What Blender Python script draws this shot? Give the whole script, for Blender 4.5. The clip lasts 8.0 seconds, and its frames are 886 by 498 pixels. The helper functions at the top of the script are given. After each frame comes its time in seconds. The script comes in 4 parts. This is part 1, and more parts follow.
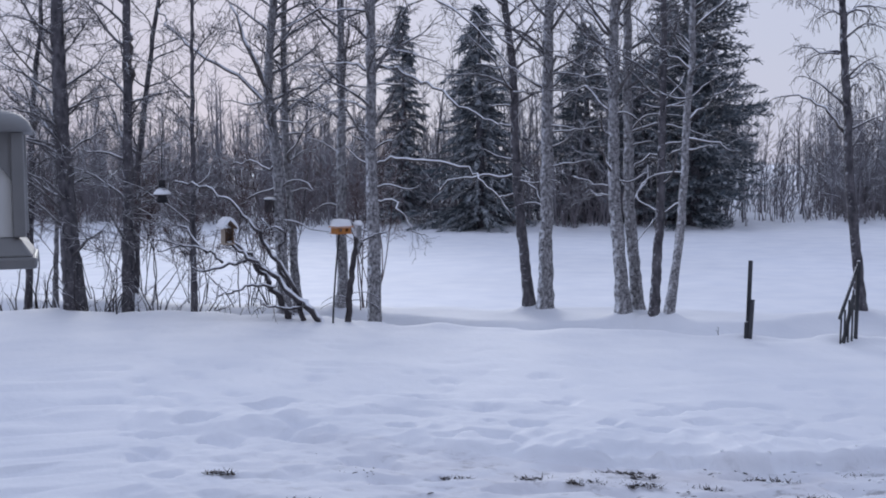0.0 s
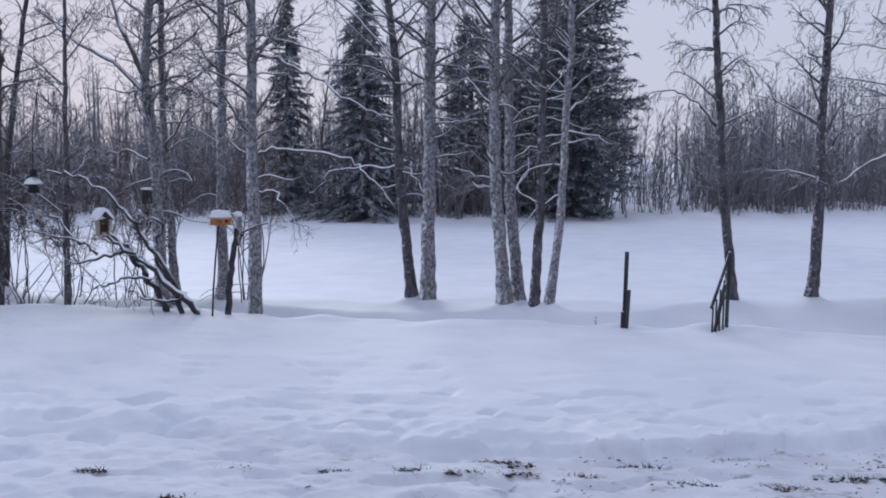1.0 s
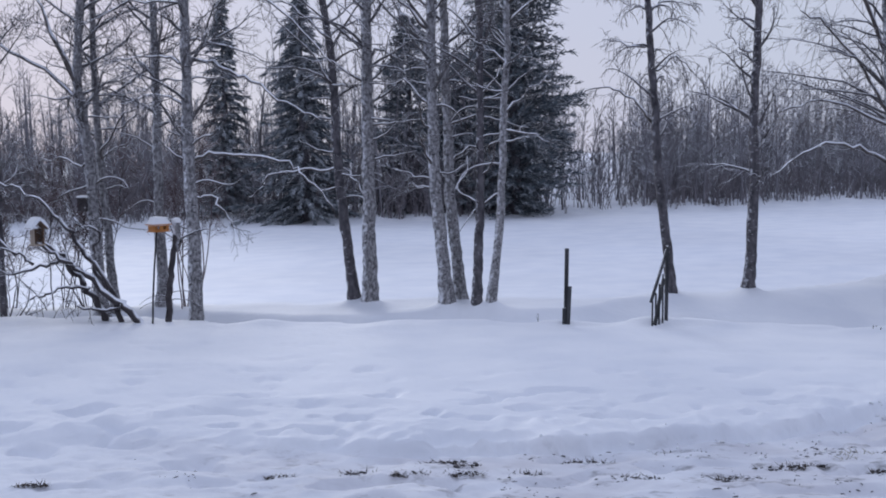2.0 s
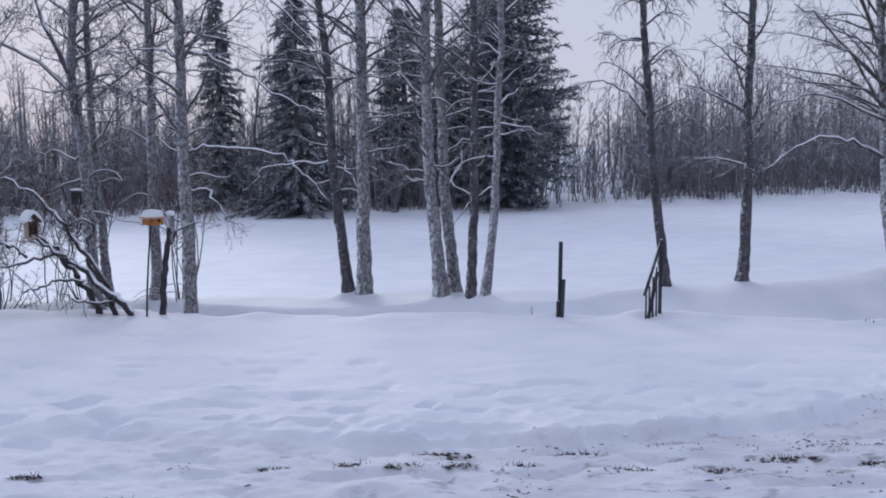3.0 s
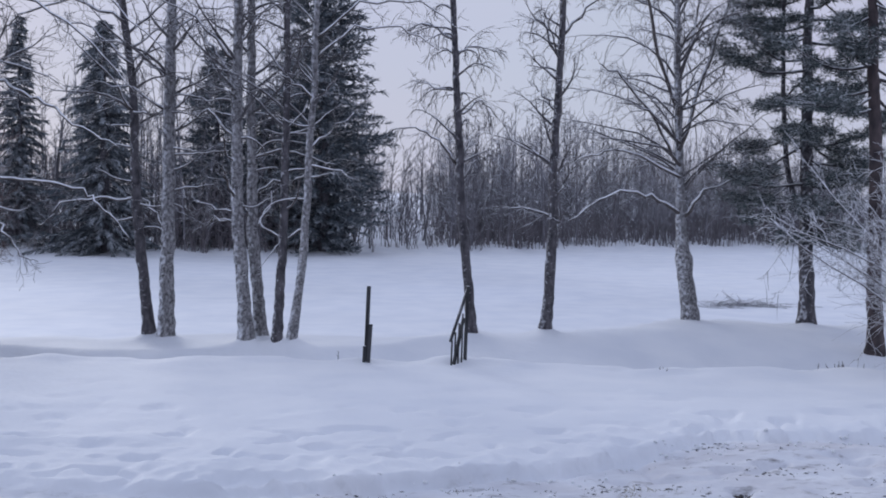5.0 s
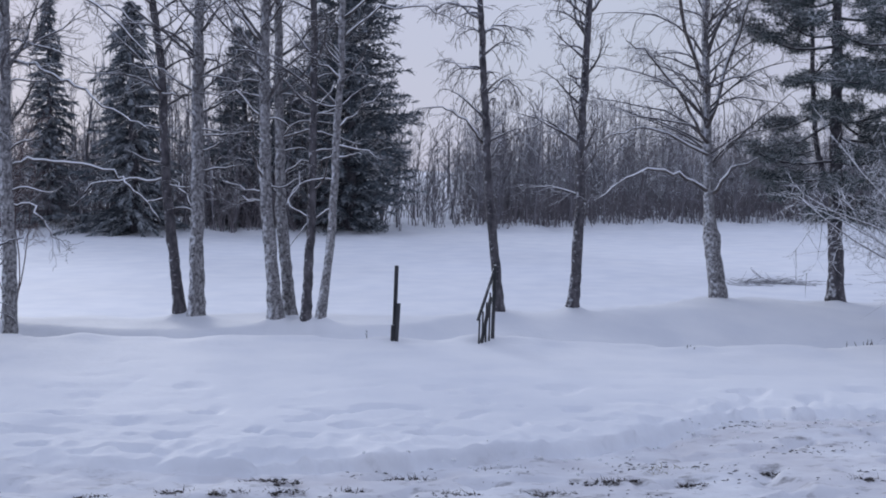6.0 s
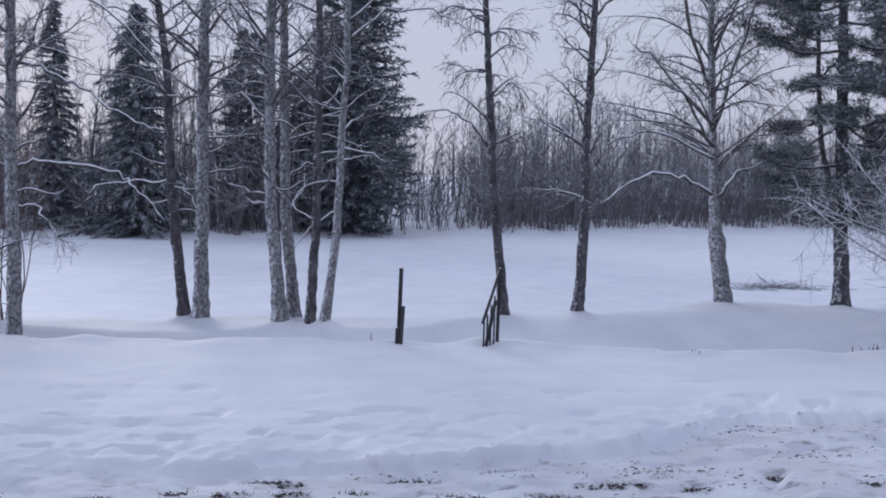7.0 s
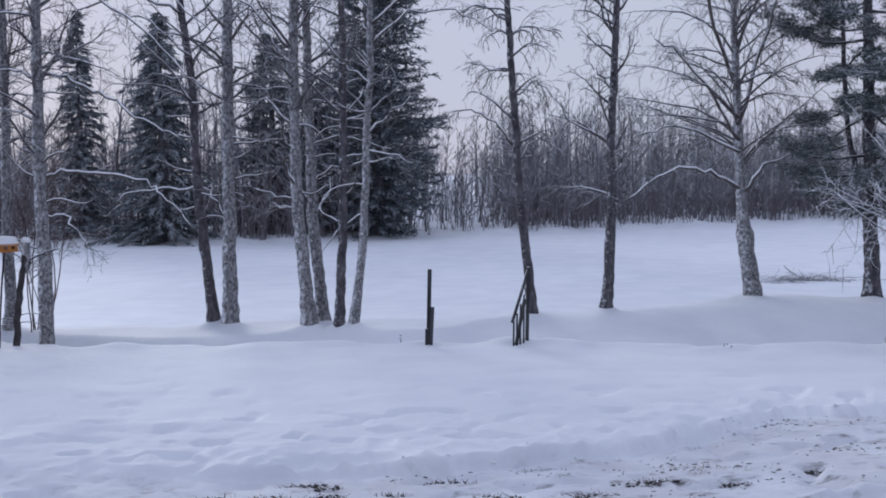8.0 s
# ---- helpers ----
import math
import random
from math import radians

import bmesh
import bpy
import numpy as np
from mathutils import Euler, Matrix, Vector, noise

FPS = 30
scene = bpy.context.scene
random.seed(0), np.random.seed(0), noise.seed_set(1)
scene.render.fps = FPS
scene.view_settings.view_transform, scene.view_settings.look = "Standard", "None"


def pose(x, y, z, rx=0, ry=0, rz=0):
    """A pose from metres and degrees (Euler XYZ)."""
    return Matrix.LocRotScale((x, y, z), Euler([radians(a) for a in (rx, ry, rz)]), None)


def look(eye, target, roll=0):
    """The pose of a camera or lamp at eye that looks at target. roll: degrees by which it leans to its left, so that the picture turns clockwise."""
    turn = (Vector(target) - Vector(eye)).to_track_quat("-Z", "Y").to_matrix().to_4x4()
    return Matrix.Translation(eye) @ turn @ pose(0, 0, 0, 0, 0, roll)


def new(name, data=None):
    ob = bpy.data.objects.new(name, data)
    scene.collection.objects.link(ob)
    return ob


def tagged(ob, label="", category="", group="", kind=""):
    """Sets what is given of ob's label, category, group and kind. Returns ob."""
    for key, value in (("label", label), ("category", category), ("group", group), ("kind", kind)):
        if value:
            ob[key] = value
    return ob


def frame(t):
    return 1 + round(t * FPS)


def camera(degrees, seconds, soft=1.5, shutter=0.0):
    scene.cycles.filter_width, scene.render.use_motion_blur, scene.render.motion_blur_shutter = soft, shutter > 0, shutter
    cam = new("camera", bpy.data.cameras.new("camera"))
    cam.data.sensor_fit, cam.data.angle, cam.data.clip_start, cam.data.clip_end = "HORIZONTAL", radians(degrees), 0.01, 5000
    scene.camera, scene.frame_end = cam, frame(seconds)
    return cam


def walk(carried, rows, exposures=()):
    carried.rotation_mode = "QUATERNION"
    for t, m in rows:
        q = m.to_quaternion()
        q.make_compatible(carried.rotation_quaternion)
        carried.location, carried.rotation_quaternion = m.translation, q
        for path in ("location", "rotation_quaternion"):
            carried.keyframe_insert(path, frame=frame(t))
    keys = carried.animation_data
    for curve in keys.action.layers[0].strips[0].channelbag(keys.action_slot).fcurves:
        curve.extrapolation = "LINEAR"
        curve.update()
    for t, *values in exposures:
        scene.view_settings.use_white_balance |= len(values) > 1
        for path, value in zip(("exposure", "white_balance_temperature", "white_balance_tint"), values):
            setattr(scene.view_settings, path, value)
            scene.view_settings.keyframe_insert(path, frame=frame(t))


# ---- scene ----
cam = camera(43.0, 8.0, soft=1.9)
EYE = 2.2
ROWS = [
    (0.0, 0.0, 0.0, 0.0, 11.01, -4.05, -0.4),
    (0.5, 0.034, 0.016, -0.007, 8.31, -4.41, -0.44),
    (1.0, 0.051, 0.019, 0.005, 5.18, -4.53, 0.0),
    (1.5, 0.062, -0.001, 0.027, 2.37, -4.56, -1.24),
    (1.7, 0.063, -0.001, 0.027, 2.25, -4.52, -1.24),
    (2.8, 0.073, -0.016, 0.02, 2.13, -4.98, -1.17),
    (3.0, 0.076, -0.018, 0.019, 1.97, -4.93, -1.16),
    (3.5, 0.154, 0.005, 0.03, -1.07, -4.57, 0.27),
    (3.6, 0.187, 0.0, 0.045, -3.65, -4.21, 0.16),
    (3.7, 0.204, 0.01, 0.06, -5.36, -3.78, 0.71),
    (3.8, 0.2, 0.03, 0.06, -7.66, -1.88, 0.83),
    (4.0, 0.163, 0.105, 0.022, -8.88, -1.41, 0.62),
    (4.5, 0.154, 0.11, 0.025, -8.41, -1.44, 0.53),
    (5.0, 0.14, 0.082, 0.006, -7.57, -2.69, 0.9),
    (5.2, 0.127, 0.042, 0.012, -7.03, -3.13, 0.85),
    (6.3, 0.13, 0.012, 0.023, -6.18, -3.83, 0.57),
    (6.5, 0.13, 0.01, 0.024, -6.22, -3.73, 0.55),
    (7.0, 0.125, 0.038, 0.011, -5.98, -3.63, 0.78),
    (7.5, 0.119, 0.026, 0.025, -5.32, -3.62, 1.06),
    (8.0, 0.079, 0.048, 0.012, -4.74, -3.62, -0.66),
]
walk(cam, [(t, pose(x, y, EYE + z, 0, 0, yaw) @ pose(0, 0, 0, 90 + pitch) @ pose(0, 0, 0, 0, 0, roll)) for t, x, y, z, yaw, pitch, roll in ROWS],
     exposures=[(0.0, 0.02), (3.5, 0.02), (4.0, -0.05), (8.0, -0.05)])

# ---- overcast winter sky and a veiled sun ----
world = bpy.data.worlds.new("overcast")
scene.world = world
world.use_nodes = True
wn, wl = world.node_tree.nodes, world.node_tree.links
wn.clear()
w_out, w_bg, w_mix = wn.new("ShaderNodeOutputWorld"), wn.new("ShaderNodeBackground"), wn.new("ShaderNodeMix")
w_sky, w_co, w_sep, w_ramp = wn.new("ShaderNodeTexSky"), wn.new("ShaderNodeTexCoord"), wn.new("ShaderNodeSeparateXYZ"), wn.new("ShaderNodeValToRGB")
w_cloud, w_mul = wn.new("ShaderNodeTexNoise"), wn.new("ShaderNodeMix")
w_sky.sky_type, w_sky.sun_disc = "NISHITA", False
w_sky.sun_elevation, w_sky.sun_rotation = radians(14), radians(-20)
w_ramp.color_ramp.elements[0].color = (0.55, 0.573, 0.74, 1)
w_ramp.color_ramp.elements[1].color = (0.60, 0.67, 0.90, 1)
w_ramp.color_ramp.elements[0].position, w_ramp.color_ramp.elements[1].position = 0.02, 0.7
w_mix.data_type, w_mul.data_type, w_mul.blend_type = "RGBA", "RGBA", "MULTIPLY"
w_cloud.inputs["Scale"].default_value, w_cloud.inputs["Detail"].default_value = 3.0, 4.0
w_mix.inputs["Factor"].default_value, w_mul.inputs["Factor"].default_value = 0.003, 0.12
wl.new(w_co.outputs["Generated"], w_sep.inputs[0])
wl.new(w_co.outputs["Generated"], w_cloud.inputs["Vector"])
wl.new(w_sep.outputs["Z"], w_ramp.inputs[0])
wl.new(w_ramp.outputs[0], w_mul.inputs[6])
wl.new(w_cloud.outputs["Color"], w_mul.inputs[7])
wl.new(w_mul.outputs[2], w_mix.inputs[6])
wl.new(w_sky.outputs[0], w_mix.inputs[7])
wl.new(w_mix.outputs[2], w_bg.inputs["Color"])
w_bg.inputs["Strength"].default_value = 1.0
wl.new(w_bg.outputs[0], w_out.inputs[0])
sun = new("sun", bpy.data.lights.new("sun", "SUN"))
sun.data.energy, sun.data.angle, sun.data.color = 1.5, radians(22), (0.97, 0.97, 0.98)
sun.matrix_world = look((-6.8, 18.8, 4.9), (0, 0, 0))

# ---- materials ----
MATS = {}


def material(name, colors, scale=6.0, stretch=(1, 1, 1), rough=0.85, bump=0.3, bump_scale=25.0, snow=None, metal=0.0, detail=5.0, spots=None, coords="Object", wind=(0, 0, 1), blotch=0.45):
    """A rough surface: colours blended by two noises, fine relief, and, if snow=(level, spread, patchiness) is given, snow lying on what faces up."""
    m = bpy.data.materials.new(name)
    m.use_nodes = True
    n, l = m.node_tree.nodes, m.node_tree.links
    b = n["Principled BSDF"]
    co, mp = n.new("ShaderNodeTexCoord"), n.new("ShaderNodeMapping")
    mp.inputs["Scale"].default_value = stretch
    l.new(co.outputs[coords], mp.inputs["Vector"])
    fine, ramp, wide, mix = n.new("ShaderNodeTexNoise"), n.new("ShaderNodeValToRGB"), n.new("ShaderNodeTexNoise"), n.new("ShaderNodeMix")
    fine.inputs["Scale"].default_value, fine.inputs["Detail"].default_value = scale, detail
    wide.inputs["Scale"].default_value, wide.inputs["Detail"].default_value = scale * 0.13, 3.0
    e = ramp.color_ramp.elements
    e[0].position, e[1].position = 0.32, 0.68
    e[0].color, e[1].color = (*colors[0], 1), (*colors[1], 1)
    for k, c in enumerate(colors[2:]):
        e.new(0.5 + 0.1 * k).color = (*c, 1)
    l.new(mp.outputs[0], fine.inputs["Vector"])
    l.new(mp.outputs[0], wide.inputs["Vector"])
    l.new(fine.outputs["Fac"], ramp.inputs[0])
    mix.data_type, mix.blend_type = "RGBA", "MULTIPLY"
    mix.inputs["Factor"].default_value = blotch
    wr = n.new("ShaderNodeValToRGB")
    wr.color_ramp.elements[0].position, wr.color_ramp.elements[1].position = 0.35, 0.65
    wr.color_ramp.elements[0].color = (0.6, 0.6, 0.6, 1)
    l.new(wide.outputs["Fac"], wr.inputs[0])
    l.new(ramp.outputs[0], mix.inputs[6])
    l.new(wr.outputs[0], mix.inputs[7])
    color = mix.outputs[2]
    if spots:
        # dark marks with a shape of their own: (colour, scale, stretch, level)
        sm, st, sr, sx = n.new("ShaderNodeMapping"), n.new("ShaderNodeTexNoise"), n.new("ShaderNodeValToRGB"), n.new("ShaderNodeMix")
        sm.inputs["Scale"].default_value = spots[2]
        st.inputs["Scale"].default_value, st.inputs["Detail"].default_value = spots[1], 3.0
        sr.color_ramp.elements[0].position, sr.color_ramp.elements[1].position = spots[3], spots[3] + 0.06
        sx.data_type = "RGBA"
        l.new(co.outputs[coords], sm.inputs["Vector"])
        l.new(sm.outputs[0], st.inputs["Vector"])
        l.new(st.outputs["Fac"], sr.inputs[0])
        l.new(sr.outputs[0], sx.inputs["Factor"])
        l.new(color, sx.inputs[6])
        sx.inputs[7].default_value = (*spots[0], 1)
        color = sx.outputs[2]
    if snow:
        geo, sep, add, sn, sramp, smix = n.new("ShaderNodeNewGeometry"), n.new("ShaderNodeVectorMath"), n.new("ShaderNodeMath"), n.new("ShaderNodeTexNoise"), n.new("ShaderNodeMapRange"), n.new("ShaderNodeMix")
        sn.inputs["Scale"].default_value, sn.inputs["Detail"].default_value = snow[3] if len(snow) > 3 else 4.0, 4.0
        l.new(co.outputs[coords], sn.inputs["Vector"])
        # wind: the side from which the snow came
        sep.operation = "DOT_PRODUCT"
        sep.inputs[1].default_value = wind
        l.new(geo.outputs["Normal"], sep.inputs[0])
        mul = n.new("ShaderNodeMath")
        mul.operation, add.operation = "MULTIPLY_ADD", "ADD"
        l.new(sn.outputs["Fac"], mul.inputs[0])
        mul.inputs[1].default_value, mul.inputs[2].default_value = snow[2], -0.5 * snow[2]
        l.new(sep.outputs["Value"], add.inputs[0])
        l.new(mul.outputs[0], add.inputs[1])
        l.new(add.outputs[0], sramp.inputs["Value"])
        sramp.inputs["From Min"].default_value, sramp.inputs["From Max"].default_value = snow[0], snow[0] + snow[1]
        smix.data_type = "RGBA"
        l.new(sramp.outputs[0], smix.inputs["Factor"])
        l.new(color, smix.inputs[6])
        smix.inputs[7].default_value = (0.84, 0.87, 0.93, 1)
        color = smix.outputs[2]
    l.new(color, b.inputs["Base Color"])
    b.inputs["Roughness"].default_value, b.inputs["Metallic"].default_value = rough, metal
    b.inputs["Specular IOR Level"].default_value = 0.25
    if bump:
        bt, bp = n.new("ShaderNodeTexNoise"), n.new("ShaderNodeBump")
        bt.inputs["Scale"].default_value, bt.inputs["Detail"].default_value = bump_scale, 6.0
        bp.inputs["Strength"].default_value, bp.inputs["Distance"].default_value = bump, 0.02
        l.new(mp.outputs[0], bt.inputs["Vector"])
        l.new(bt.outputs["Fac"], bp.inputs["Height"])
        l.new(bp.outputs[0], b.inputs["Normal"])
    MATS[name] = m
    return m




def ground_material():
    """Snow that lies so thin on the drive (attribute "thin") that soil and dead grass grey it in patches."""
    m = material("ground_snow", [(0.73, 0.765, 0.835), (0.82, 0.845, 0.895)], scale=0.9, bump=0.3, bump_scale=10.0, rough=0.75, blotch=0.14)
    n, l = m.node_tree.nodes, m.node_tree.links
    b = n["Principled BSDF"]
    color = b.inputs["Base Color"].links[0].from_socket
    co, at = n.new("ShaderNodeTexCoord"), n.new("ShaderNodeAttribute")
    at.attribute_name = "thin"
    for scale, stretch, lo, hi, tint in ((1.1, (1, 1.7, 1), 0.30, 0.75, (0.56, 0.555, 0.60)), (4.5, (1, 2.0, 1), 0.56, 0.74, (0.22, 0.215, 0.225))):
        mp, tx, rg, mu, mx = n.new("ShaderNodeMapping"), n.new("ShaderNodeTexNoise"), n.new("ShaderNodeMapRange"), n.new("ShaderNodeMath"), n.new("ShaderNodeMix")
        mp.inputs["Scale"].default_value = stretch
        tx.inputs["Scale"].default_value, tx.inputs["Detail"].default_value, tx.inputs["Roughness"].default_value = scale, 7.0, 0.62
        rg.inputs["From Min"].default_value, rg.inputs["From Max"].default_value = lo, hi
        mu.operation, mx.data_type = "MULTIPLY", "RGBA"
        l.new(co.outputs["Object"], mp.inputs["Vector"])
        l.new(mp.outputs[0], tx.inputs["Vector"])
        l.new(tx.outputs["Fac"], rg.inputs["Value"])
        l.new(rg.outputs[0], mu.inputs[0])
        l.new(at.outputs["Fac"], mu.inputs[1])
        l.new(mu.outputs[0], mx.inputs["Factor"])
        l.new(color, mx.inputs[6])
        mx.inputs[7].default_value = (*tint, 1)
        color = mx.outputs[2]
    l.new(color, b.inputs["Base Color"])
    return m


ground_mat = ground_material()
cap_mat = material("fresh_snow", [(0.84, 0.87, 0.92), (0.9, 0.92, 0.95)], scale=8, bump=0.25, bump_scale=30, rough=0.7)
birch_mat = material("birch_bark", [(0.085, 0.083, 0.09), (0.41, 0.41, 0.425), (0.24, 0.238, 0.25)], scale=26, stretch=(1, 1, 0.6), bump=1.0, bump_scale=30, spots=((0.06, 0.057, 0.062), 17.0, (1.0, 1.0, 2.2), 0.60), snow=(0.68, 0.6, 1.8, 15.0), wind=(-0.75, -0.45, 0.7))
dark_bark_mat = material("dark_bark", [(0.043, 0.041, 0.048), (0.145, 0.138, 0.152)], scale=13, stretch=(1, 1, 0.5), bump=1.0, bump_scale=22, spots=((0.22, 0.215, 0.235), 16.0, (1.0, 1.0, 1.3), 0.62), snow=(0.86, 0.5, 1.6, 13.0), wind=(-0.75, -0.4, 0.7))
lined_twig_mat = material("snow_lined_twigs", [(0.075, 0.07, 0.075), (0.16, 0.152, 0.16)], scale=6, bump=0, snow=(0.42, 0.35, 0.8, 5.0))
pine_bark_mat = material("pine_bark", [(0.042, 0.037, 0.041), (0.11, 0.086, 0.088)], scale=8, stretch=(1, 1, 0.5), bump=1.0, bump_scale=12, snow=(0.35, 0.2, 1.1, 8.0))
twig_mat = material("twigs", [(0.092, 0.088, 0.098), (0.175, 0.168, 0.182)], scale=5, bump=0, snow=(0.5, 0.3, 0.8, 5.0))
limb_mat = material("limbs", [(0.06, 0.05, 0.05), (0.15, 0.135, 0.13)], scale=9, bump=0.5, bump_scale=20, snow=(0.0, 0.25, 0.7, 5.0))
wet_limb_mat = material("wet_limbs", [(0.040, 0.035, 0.038), (0.085, 0.076, 0.08)], scale=9, bump=0.5, bump_scale=20, snow=(0.34, 0.25, 0.6, 5.0))
frost_twig_mat = material("snowy_twigs", [(0.08, 0.065, 0.06), (0.15, 0.13, 0.125)], scale=5, bump=0, snow=(-0.1, 0.3, 0.7, 5.0))
# far spruces: lifted needle colour and wide snow blend imitate haze, besides the dusting
hazed_spruce_mat = material("hazed_spruce_needles", [(0.082, 0.101, 0.118), (0.155, 0.182, 0.20)], scale=3, bump=0, snow=(0.25, 2.0, 0.6, 1.2))
pine_mat = material("pine_needles", [(0.05, 0.07, 0.072), (0.115, 0.142, 0.142)], scale=4, bump=0, snow=(0.1, 1.1, 0.9, 3.0))
# far bark: base colour and snow share raised to stand in for winter haze
hazed_wood_mat = material("hazed_far_bark", [(0.142, 0.138, 0.155), (0.262, 0.256, 0.28)], scale=2, bump=0, snow=(0.42, 0.3, 0.9, 1.5))
bush_twig_mat = material("brown_bush_twigs", [(0.085, 0.060, 0.064), (0.165, 0.118, 0.12)], scale=3, bump=0, snow=(0.62, 0.2, 1.3, 7.0))
# shore thicket twigs: distance haze mixed into the base colour, paler and greyer
hazed_red_twig_mat = material("hazed_reddish_twigs", [(0.152, 0.138, 0.152), (0.25, 0.232, 0.25)], scale=1, bump=0, snow=(0.55, 0.4, 0.8, 1.0))
grey_wood_mat = material("weathered_wood", [(0.033, 0.035, 0.040), (0.08, 0.083, 0.09)], scale=14, stretch=(1, 1, 0.15), bump=0.6, bump_scale=30, snow=(0.7, 0.2, 0.2, 6.0))
orange_mat = material("orange_paint", [(0.42, 0.17, 0.05), (0.54, 0.24, 0.08)], scale=9, bump=0.3, bump_scale=30)
brown_wood_mat = material("brown_board", [(0.10, 0.065, 0.045), (0.19, 0.12, 0.08)], scale=12, stretch=(1, 1, 0.2), bump=0.4)
pale_wood_mat = material("pale_board", [(0.33, 0.27, 0.22), (0.46, 0.40, 0.33)], scale=12, stretch=(1, 1, 0.2), bump=0.4)
black_mat = material("black_iron", [(0.018, 0.018, 0.02), (0.035, 0.035, 0.04)], scale=12, rough=0.6, bump=0.2)
grass_mat = material("dead_grass", [(0.04, 0.031, 0.026), (0.105, 0.082, 0.064)], scale=6, bump=0)
straw_mat = material("straw", [(0.26, 0.23, 0.17), (0.42, 0.39, 0.31)], scale=6, bump=0)
soil_mat = material("soil", [(0.045, 0.043, 0.046), (0.115, 0.11, 0.112)], scale=18, bump=0.8)
house_mat = material("house_paint", [(0.16, 0.14, 0.13), (0.22, 0.20, 0.18)], scale=5, stretch=(1, 1, 0.3), bump=0.4)
lamp_mat = material("grey_metal_paint", [(0.22, 0.23, 0.245), (0.28, 0.29, 0.305)], scale=8, rough=0.5, bump=0.1)
glass_mat = material("frosted_glass", [(0.74, 0.77, 0.79), (0.82, 0.85, 0.87)], scale=3, rough=0.3, bump=0.1)


# ---- mesh helpers ----
class Shape:
    """Collects tubes and faces into one mesh."""

    def __init__(self):
        self.v, self.f = [], []

    def tube(self, pts, radii, sides=5, cap=True, rough=0.0):
        pts = [Vector(p) for p in pts]
        base, n = len(self.v), len(pts)
        ref = Vector((0.31, 0.17, 0.93))
        for i, p in enumerate(pts):
            d = (pts[min(i + 1, n - 1)] - pts[max(i - 1, 0)])
            d = d.normalized() if d.length > 1e-9 else Vector((0, 0, 1))
            a = d.cross(ref if abs(d.dot(ref)) < 0.95 else Vector((1, 0, 0))).normalized()
            b = d.cross(a)
            for k in range(sides):
                w = 2 * math.pi * k / sides
                off = a * math.cos(w) + b * math.sin(w)
                q = p + off * radii[i]
                if rough:
                    q += off * radii[i] * rough * (noise.noise(q * 8.0 + Vector((base, 0, 0))) + 0.6 * noise.noise(q * 17.0))
                self.v.append((q.x, q.y, q.z))
        for i in range(n - 1):
            for k in range(sides):
                j = (k + 1) % sides
                self.f.append((base + i * sides + k, base + i * sides + j, base + (i + 1) * sides + j, base + (i + 1) * sides + k))
        if cap:
            self.f.append(tuple(base + k for k in reversed(range(sides))))
            self.f.append(tuple(base + (n - 1) * sides + k for k in range(sides)))

    def face(self, *pts):
        base = len(self.v)
        self.v.extend(tuple(p) for p in pts)
        self.f.append(tuple(range(base, base + len(pts))))

    def box(self, lo, hi, taper=0.0):
        (x0, y0, z0), (x1, y1, z1), t = lo, hi, taper
        base = len(self.v)
        self.v.extend([(x0, y0, z0), (x1, y0, z0), (x1, y1, z0), (x0, y1, z0), (x0 + t, y0 + t, z1), (x1 - t, y0 + t, z1), (x1 - t, y1 - t, z1), (x0 + t, y1 - t, z1)])
        for q in ((3, 2, 1, 0), (4, 5, 6, 7), (0, 1, 5, 4), (1, 2, 6, 5), (2, 3, 7, 6), (3, 0, 4, 7)):
            self.f.append(tuple(base + k for k in q))

    def mesh(self, name, mat, smooth=True):
        me = bpy.data.meshes.new(name)
        me.from_pydata(self.v, [], self.f)
        me.materials.append(mat)
        if smooth:
            me.polygons.foreach_set("use_smooth", [True] * len(me.polygons))
        me.update()
        return me


def put(name, shape, mat, parent=None, label="", smooth=True, bevel=0.0):
    ob = new(name, shape.mesh(name, mat, smooth))
    if parent:
        ob.parent = parent
    if label:
        ob["label"] = label
    if bevel:
        mod = ob.modifiers.new("bevel", "BEVEL")
        mod.width, mod.segments = bevel, 2
    return ob


def base_of(name, x, y, z, label, category, group=""):
    ob = new(name)
    ob.location = (x, y, z)
    ob.empty_display_size = 0.2
    return tagged(ob, label, category, group)


def smooth01(a, b, v):
    t = min(max((v - a) / (b - a), 0.0), 1.0)
    return t * t * (3 - 2 * t)


# ---- the ground: yard, bank, frozen lake, far shore, one sheet ----
LAKE = -1.8


def crest(x):
    return 15.2 + 1.1 * smooth01(-1.5, -6.0, x) - 0.9 * smooth01(3.0, 7.0, x) + 0.22 * noise.noise((x * 0.9, 0.0, 55.0)) + 0.08 * noise.noise((x * 2.6, 0.0, 56.0))


def ridge_y(x):
    """The foot of the ploughed bank along the cleared drive."""
    return 8.68 + 0.092 * min(max(x + 0.2, 0.0), 4.2) ** 1.9 + 0.17 * max(-0.5 - x, 0.0) + 0.05 * math.sin(1.7 * x + 0.4) + 0.025 * math.sin(5.1 * x)


def bank_edge(x):
    """Where the bank breaks off to the lake, just behind the trees."""
    return 19.2 + 2.75 * widening(x) + 0.08 * math.sin(0.9 * x)


def widening(x):
    """0 where the bank is narrow, 1 where it has grown broad."""
    return min(max((x - 4.5) / 3.3, 0.0), 1.0)


def far_shore(x):
    return 73.0 + 3.0 * smooth01(-2, 8, x) + 16.0 * smooth01(8, 40, x) + 1.5 * math.sin(0.13 * x) + 0.8 * math.sin(0.37 * x)


